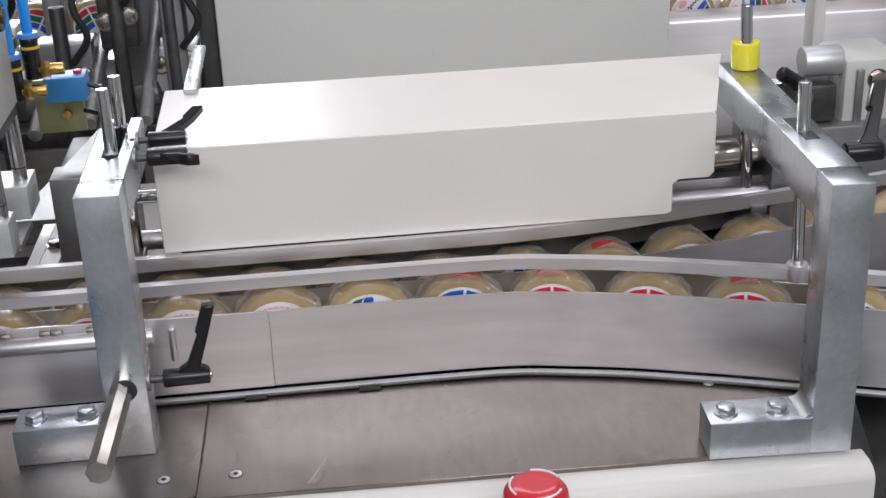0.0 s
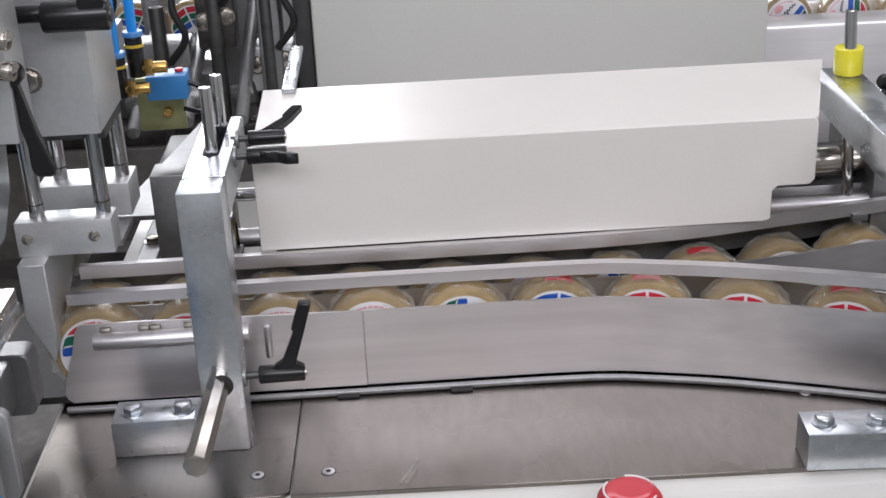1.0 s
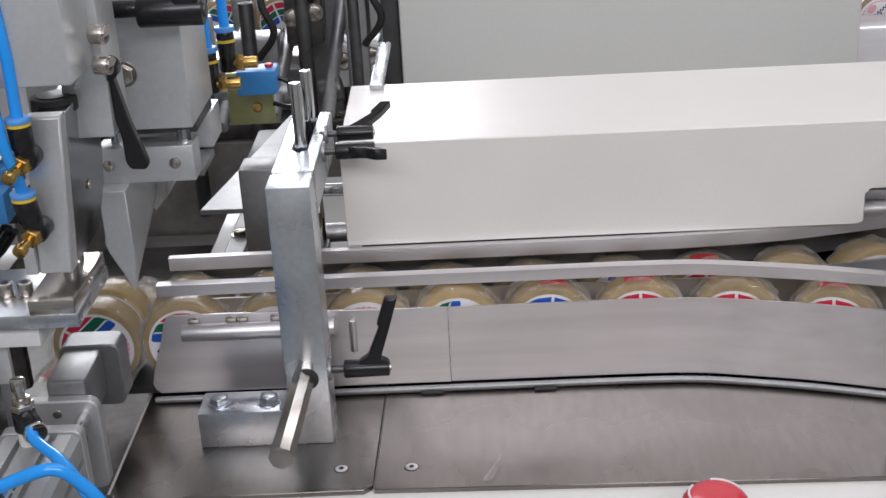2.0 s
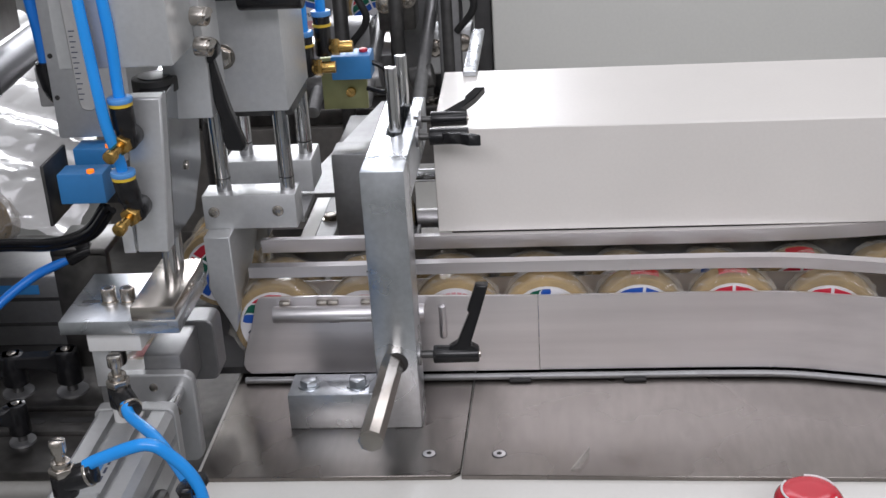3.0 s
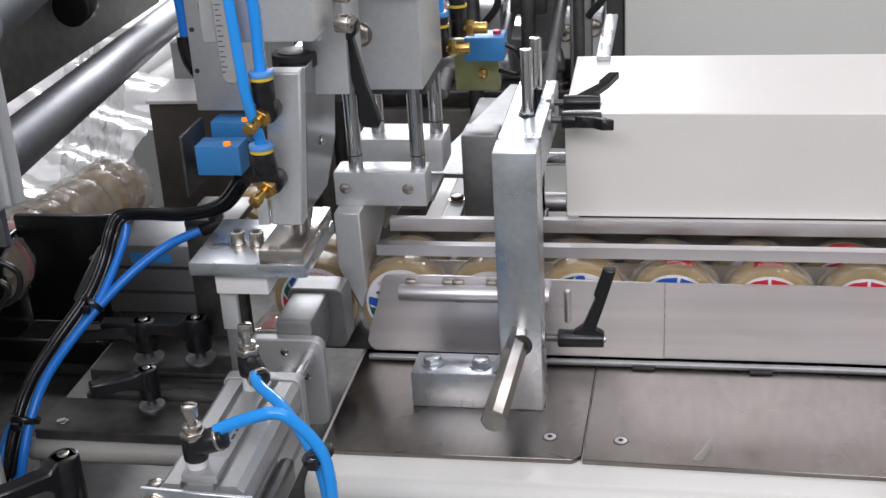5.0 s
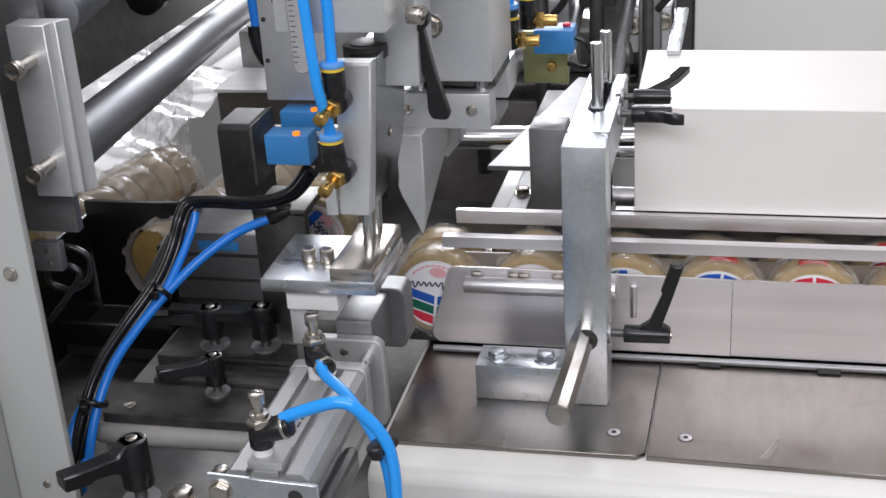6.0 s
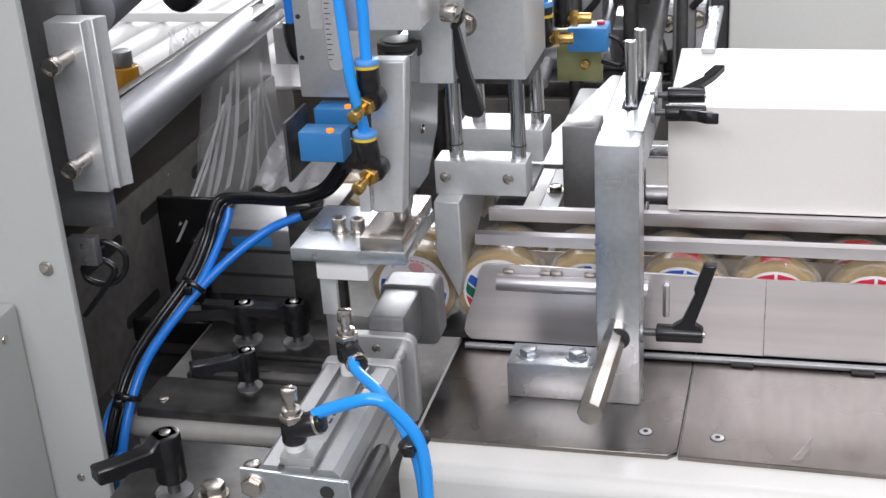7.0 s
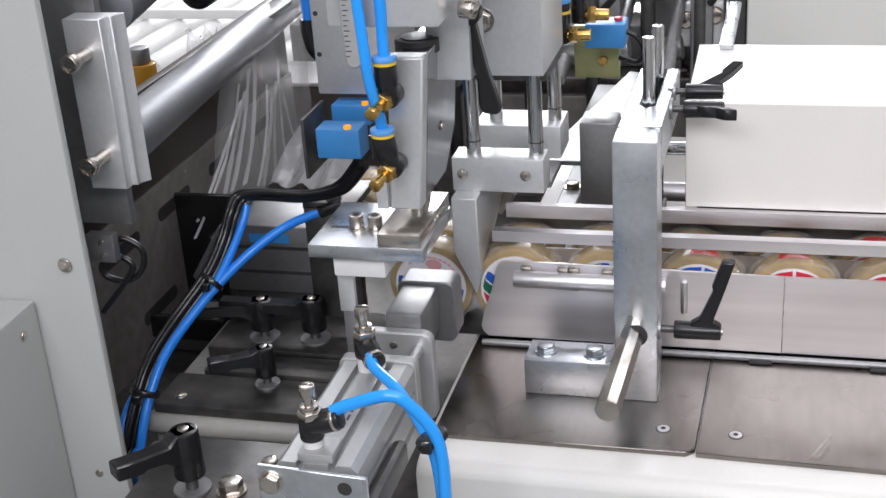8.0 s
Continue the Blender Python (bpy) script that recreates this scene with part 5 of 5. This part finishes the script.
        part("cable", tube([(x + 0.01, 1.32, z + 0.02), (x + 0.03, 1.31, z + 0.05), (x + 0.02, 1.31, z + 0.09), (x + 0.05, 1.33, z + 0.16)], 0.004, 10), BLACK if k % 2 else RUBBER, q)
    for k in range(3, 6):
        copy_thing(PROTO[(0, 0)], pose(-0.62 + 0.068 * k, 1.50, 0.105, 0, -50 * k, 0))
    single("rear_shelf", box(-0.70, -0.215, 1.485, 1.54, 0.05, 0.066, 0.002), STEEL, "steel shelf carrying tape rolls behind the gate", "shelf")
    d = thing("roller_table", (-1.0, 2.0, -0.9), "white roller table with packs beyond the film", "roller table")
    part("bed", box(-1.5, -0.75, 1.75, 2.4, -0.9, -0.13, 0.004), GREY_PAINT, d)
    for k in range(11):
        x = -1.46 + 0.066 * k
        part("roller", rod((x, 1.76, -0.10), (x + 0.03, 2.39, -0.10), 0.024, 20, 0.002), WHITE_BLOCK, d)
    part("rail", box(-1.5, -0.75, 1.99, 2.005, -0.074, -0.058, 0.002), WHITE_BLOCK, d)
    bt = thing("bottle_knob", (-0.84, 1.2, -0.02), "amber sight glass with a steel cap", "sight glass")
    part("glass", rod((-0.838, 1.2, 0.058), (-0.838, 1.2, 0.086), 0.016, 20, 0.002), material("amber_glass", (0.45, 0.22, 0.02), 0.15), bt)
    MOVERS["sight"] = bt
    part("cap", rod((-0.838, 1.2, 0.086), (-0.838, 1.2, 0.104), 0.011, 20, 0.002), ALU_DULL, bt)
    part("stem", rod((-0.838, 1.2, -0.32), (-0.838, 1.2, 0.058), 0.008, 12), DARK_STEEL, bt)
    # far conveyor on the right with more rolls
    v = thing("far_conveyor", (0.5, 1.55, -0.9), "grey second conveyor behind the line", "conveyor")
    part("body", box(0.30, 1.2, 1.50, 1.56, -0.9, 0.066, 0.003), STEEL, v)
    part("body_rear", box(0.30, 1.2, 1.62, 1.68, -0.9, 0.066, 0.003), STEEL, v)
    part("deck", box(0.30, 1.2, 1.56, 1.62, -0.9, 0.02, 0.002), DARK_STEEL, v)
    for i in range(8):
        copy_thing(PROTO[(0, 0)], pose(0.315 + 0.076 * i, 1.572, 0.056, 0, -40 * i, 0))
    dr = thing("rear_drive", (0.415, 1.22, -0.9), "grey drive unit with a dark clamp and steel rods", "drive unit")
    part("stand", box(0.361, 0.499, 1.19, 1.30, -0.9, 0.025, 0.003), ALU_DULL, dr)
    part("clamp_block", box(0.391, 0.439, 1.20, 1.25, 0.027, 0.068, 0.004), DARK_STEEL, dr)
    part("sleeve", rod((0.405, 1.22, 0.088), (0.447, 1.22, 0.088), 0.016, 22, 0.002), ALU, dr)
    part("cross_rod", rod((0.321, 1.24, 0.058), (0.516, 1.24, 0.062), 0.007, 16, 0.001), CHROME, dr)
    part("housing", box(0.447, 0.516, 1.205, 1.29, 0.009, 0.091, 0.008), CABINET_PAINT, dr)
    part("housing_rib", box(0.459, 0.467, 1.200, 1.2045, 0.019, 0.081, 0.001), ALU_DULL, dr)
    hex_bolt(dr, (0.403, 1.20, 0.055), (0, -1, 0), 0.008, 0.006)
    hex_bolt(dr, (0.483, 1.205, 0.069), (0, -1, 0), 0.009, 0.006)
    part("black_grip", rod((0.373, 1.19, 0.087), (0.397, 1.20, 0.070), 0.008, 16, 0.003), BLACK, dr)
    single("guard_post", box(0.451, 0.466, 1.31, 1.34, -0.9, 0.42, 0.004), CABINET_PAINT, "pale painted guard post behind the drive unit", "guard post")
    single("guard_sheet", box(0.30, 0.80, 1.1, 1.12, -0.9, -0.02, 0.003), ALU_DULL, "grey machine panel beyond the conveyor", "guard sheet")
    st = thing("right_frame", (0.42, 0.75, -0.9), "dark steel machine support beyond the bracket", "machine support")
    part("strut", turned(box(0.262, 0.278, 0.64, 0.68, -0.5, 0.04, 0.002), about((0.27, 0.62, -0.1), 0, -20, 0)), DARK_STEEL, st)
    part("body", box(0.262, 0.75, 0.66, 1.05, -0.9, -0.05, 0.003), DARK, st)
    # emergency stop on its box
    e = thing("emergency_stop", (0.012, 0.585, -0.03), "red mushroom emergency stop button with white arrows", "emergency stop")
    part("box", box(-0.04, 0.10, 0.54, 0.614, -0.12, -0.03, 0.004), GREY_PAINT, e)
    part("collar", rod((0.012, 0.592, -0.030), (0.012, 0.592, 0.012), 0.0135, 28, 0.001), BLACK, e)
    cap = bmesh.new()
    prof = [(0.0, 0.0125), (0.0075, 0.0122), (0.0125, 0.0125), (0.0165, 0.0105), (0.0195, 0.0065), (0.0205, 0.001), (0.020, -0.003), (0.014, -0.004)]
    rings = [[cap.verts.new((0.012 + r * math.cos(2 * math.pi * k / 40), 0.592 + r * math.sin(2 * math.pi * k / 40), z + 0.0145)) for k in range(40)] for r, z in prof[1:]]
    cap.faces.new(rings[0])
    for a, b in zip(rings, rings[1:]):
        for k in range(40):
            cap.faces.new((a[k], b[k], b[(k + 1) % 40], a[(k + 1) % 40]))
    part("cap", cap, RED, e)
    for a0 in (20, 140, 260):
        pts = [(0.012 + 0.0158 * math.cos(radians(a0 + k * 9)), 0.592 + 0.0158 * math.sin(radians(a0 + k * 9)), 0.0258) for k in range(9)]
        part("arrow", tube(pts, 0.0007, 6, 2), WHITE, e)
    part("lamp", rod((0.072, 0.590, -0.03), (0.072, 0.590, -0.020), 0.009, 24, 0.001), YELLOW, e, "yellow pilot lamp")


background()


# ---- moving things ----
def motions():
    for ob, lane, i in ROLLS:
        walk(ob, roll_rows(lane, i))
    back, out = pose(0, 0, 0), pose(0, 0.072, 0)
    walk(PUSHER_HEAD, [(0, back), (2.40, back), (2.62, out), (2.82, out), (3.04, back), (4.95, back), (5.17, out), (5.44, out), (5.68, back), (8, back)])
    up, down = pose(0, 0, -0.0135), pose(0, 0, -0.0325)
    walk(CLAMP_PLATE, [(0, down), (1.3, down), (1.5, up), (2.80, up), (2.97, down), (4.4, down), (4.58, up), (5.40, up), (5.55, down), (6.63, down), (6.78, up), (8, up)])
    def shifted_by(name, rows):
        m = MOVERS[name]
        home = m.location.copy()
        walk(m, [(t, pose(home.x + dx, home.y + dy, home.z + dz)) for t, dx, dy, dz in rows])

    shifted_by("carriage", [(0, 0.14, 0.1, -0.20), (5.30, 0.14, 0.1, -0.20), (5.62, 0.14, 0, 0), (5.85, 0.12, 0, 0), (6.36, 0, 0, 0), (6.56, 0, 0, 0), (6.76, 0.13, 0, 0), (6.98, 0.14, 0.1, -0.20), (8, 0.14, 0.1, -0.20)])
    shifted_by("pack", [(0, 0, 0, 0), (5.86, 0, 0, 0), (6.12, -0.09, 0, 0), (6.4, -0.30, 0, 0), (8, -0.30, 0, 0)])
    shifted_by("pack_next", [(0, 0.12, 0, -0.09), (5.45, 0.12, 0, -0.09), (5.62, 0.08, 0, -0.01), (5.82, 0, 0, 0), (6.1, -0.07, 0, 0), (6.4, -0.32, 0, 0), (8, -0.32, 0, 0)])
    shifted_by("head", [(0, 0.20, 0, -0.15), (4.4, 0.20, 0, -0.15), (4.9, 0, 0, 0), (8, 0, 0, 0)])
    shifted_by("sight", [(0, -0.3, 0, 0), (6.72, -0.3, 0, 0), (6.98, 0, 0, 0), (8, 0, 0, 0)])
    shifted_by("sheet", [(0, 0, 0, 0), (4.4, 0, 0, 0), (4.85, -0.13, 0, 0), (5.6, -0.15, 0, 0), (6.05, -0.19, 0, 0), (6.40, -0.40, 0, -0.25), (8, -0.40, 0, -0.25)])
    for name in ("cheek", "web"):
        shifted_by(name, [(0, 0, 0, 0.33), (6.28, 0, 0, 0.33), (6.42, 0, 0, 0.58), (6.58, 0, 0, 0.58), (6.78, 0, 0, 0.24), (6.98, 0, 0, 0), (8, 0, 0, 0)])
    shut, raised = pose(0, 0, 0.005), pose(0, 0, 0.057)
    walk(GATE, [(0, shut), (1.38, shut), (1.52, raised), (1.98, raised), (2.16, shut), (3.26, shut), (3.38, raised), (4.26, raised), (4.42, shut), (5.84, shut), (5.97, raised), (6.32, raised), (6.45, shut), (8, shut)])
    walk(REAR_GATE, [(0, shut), (1.38, shut), (1.52, raised), (1.98, raised), (2.16, shut), (3.26, shut), (3.38, raised), (3.84, raised), (3.98, shut), (5.84, shut), (5.97, raised), (6.46, raised), (6.58, shut), (8, shut)])


motions()
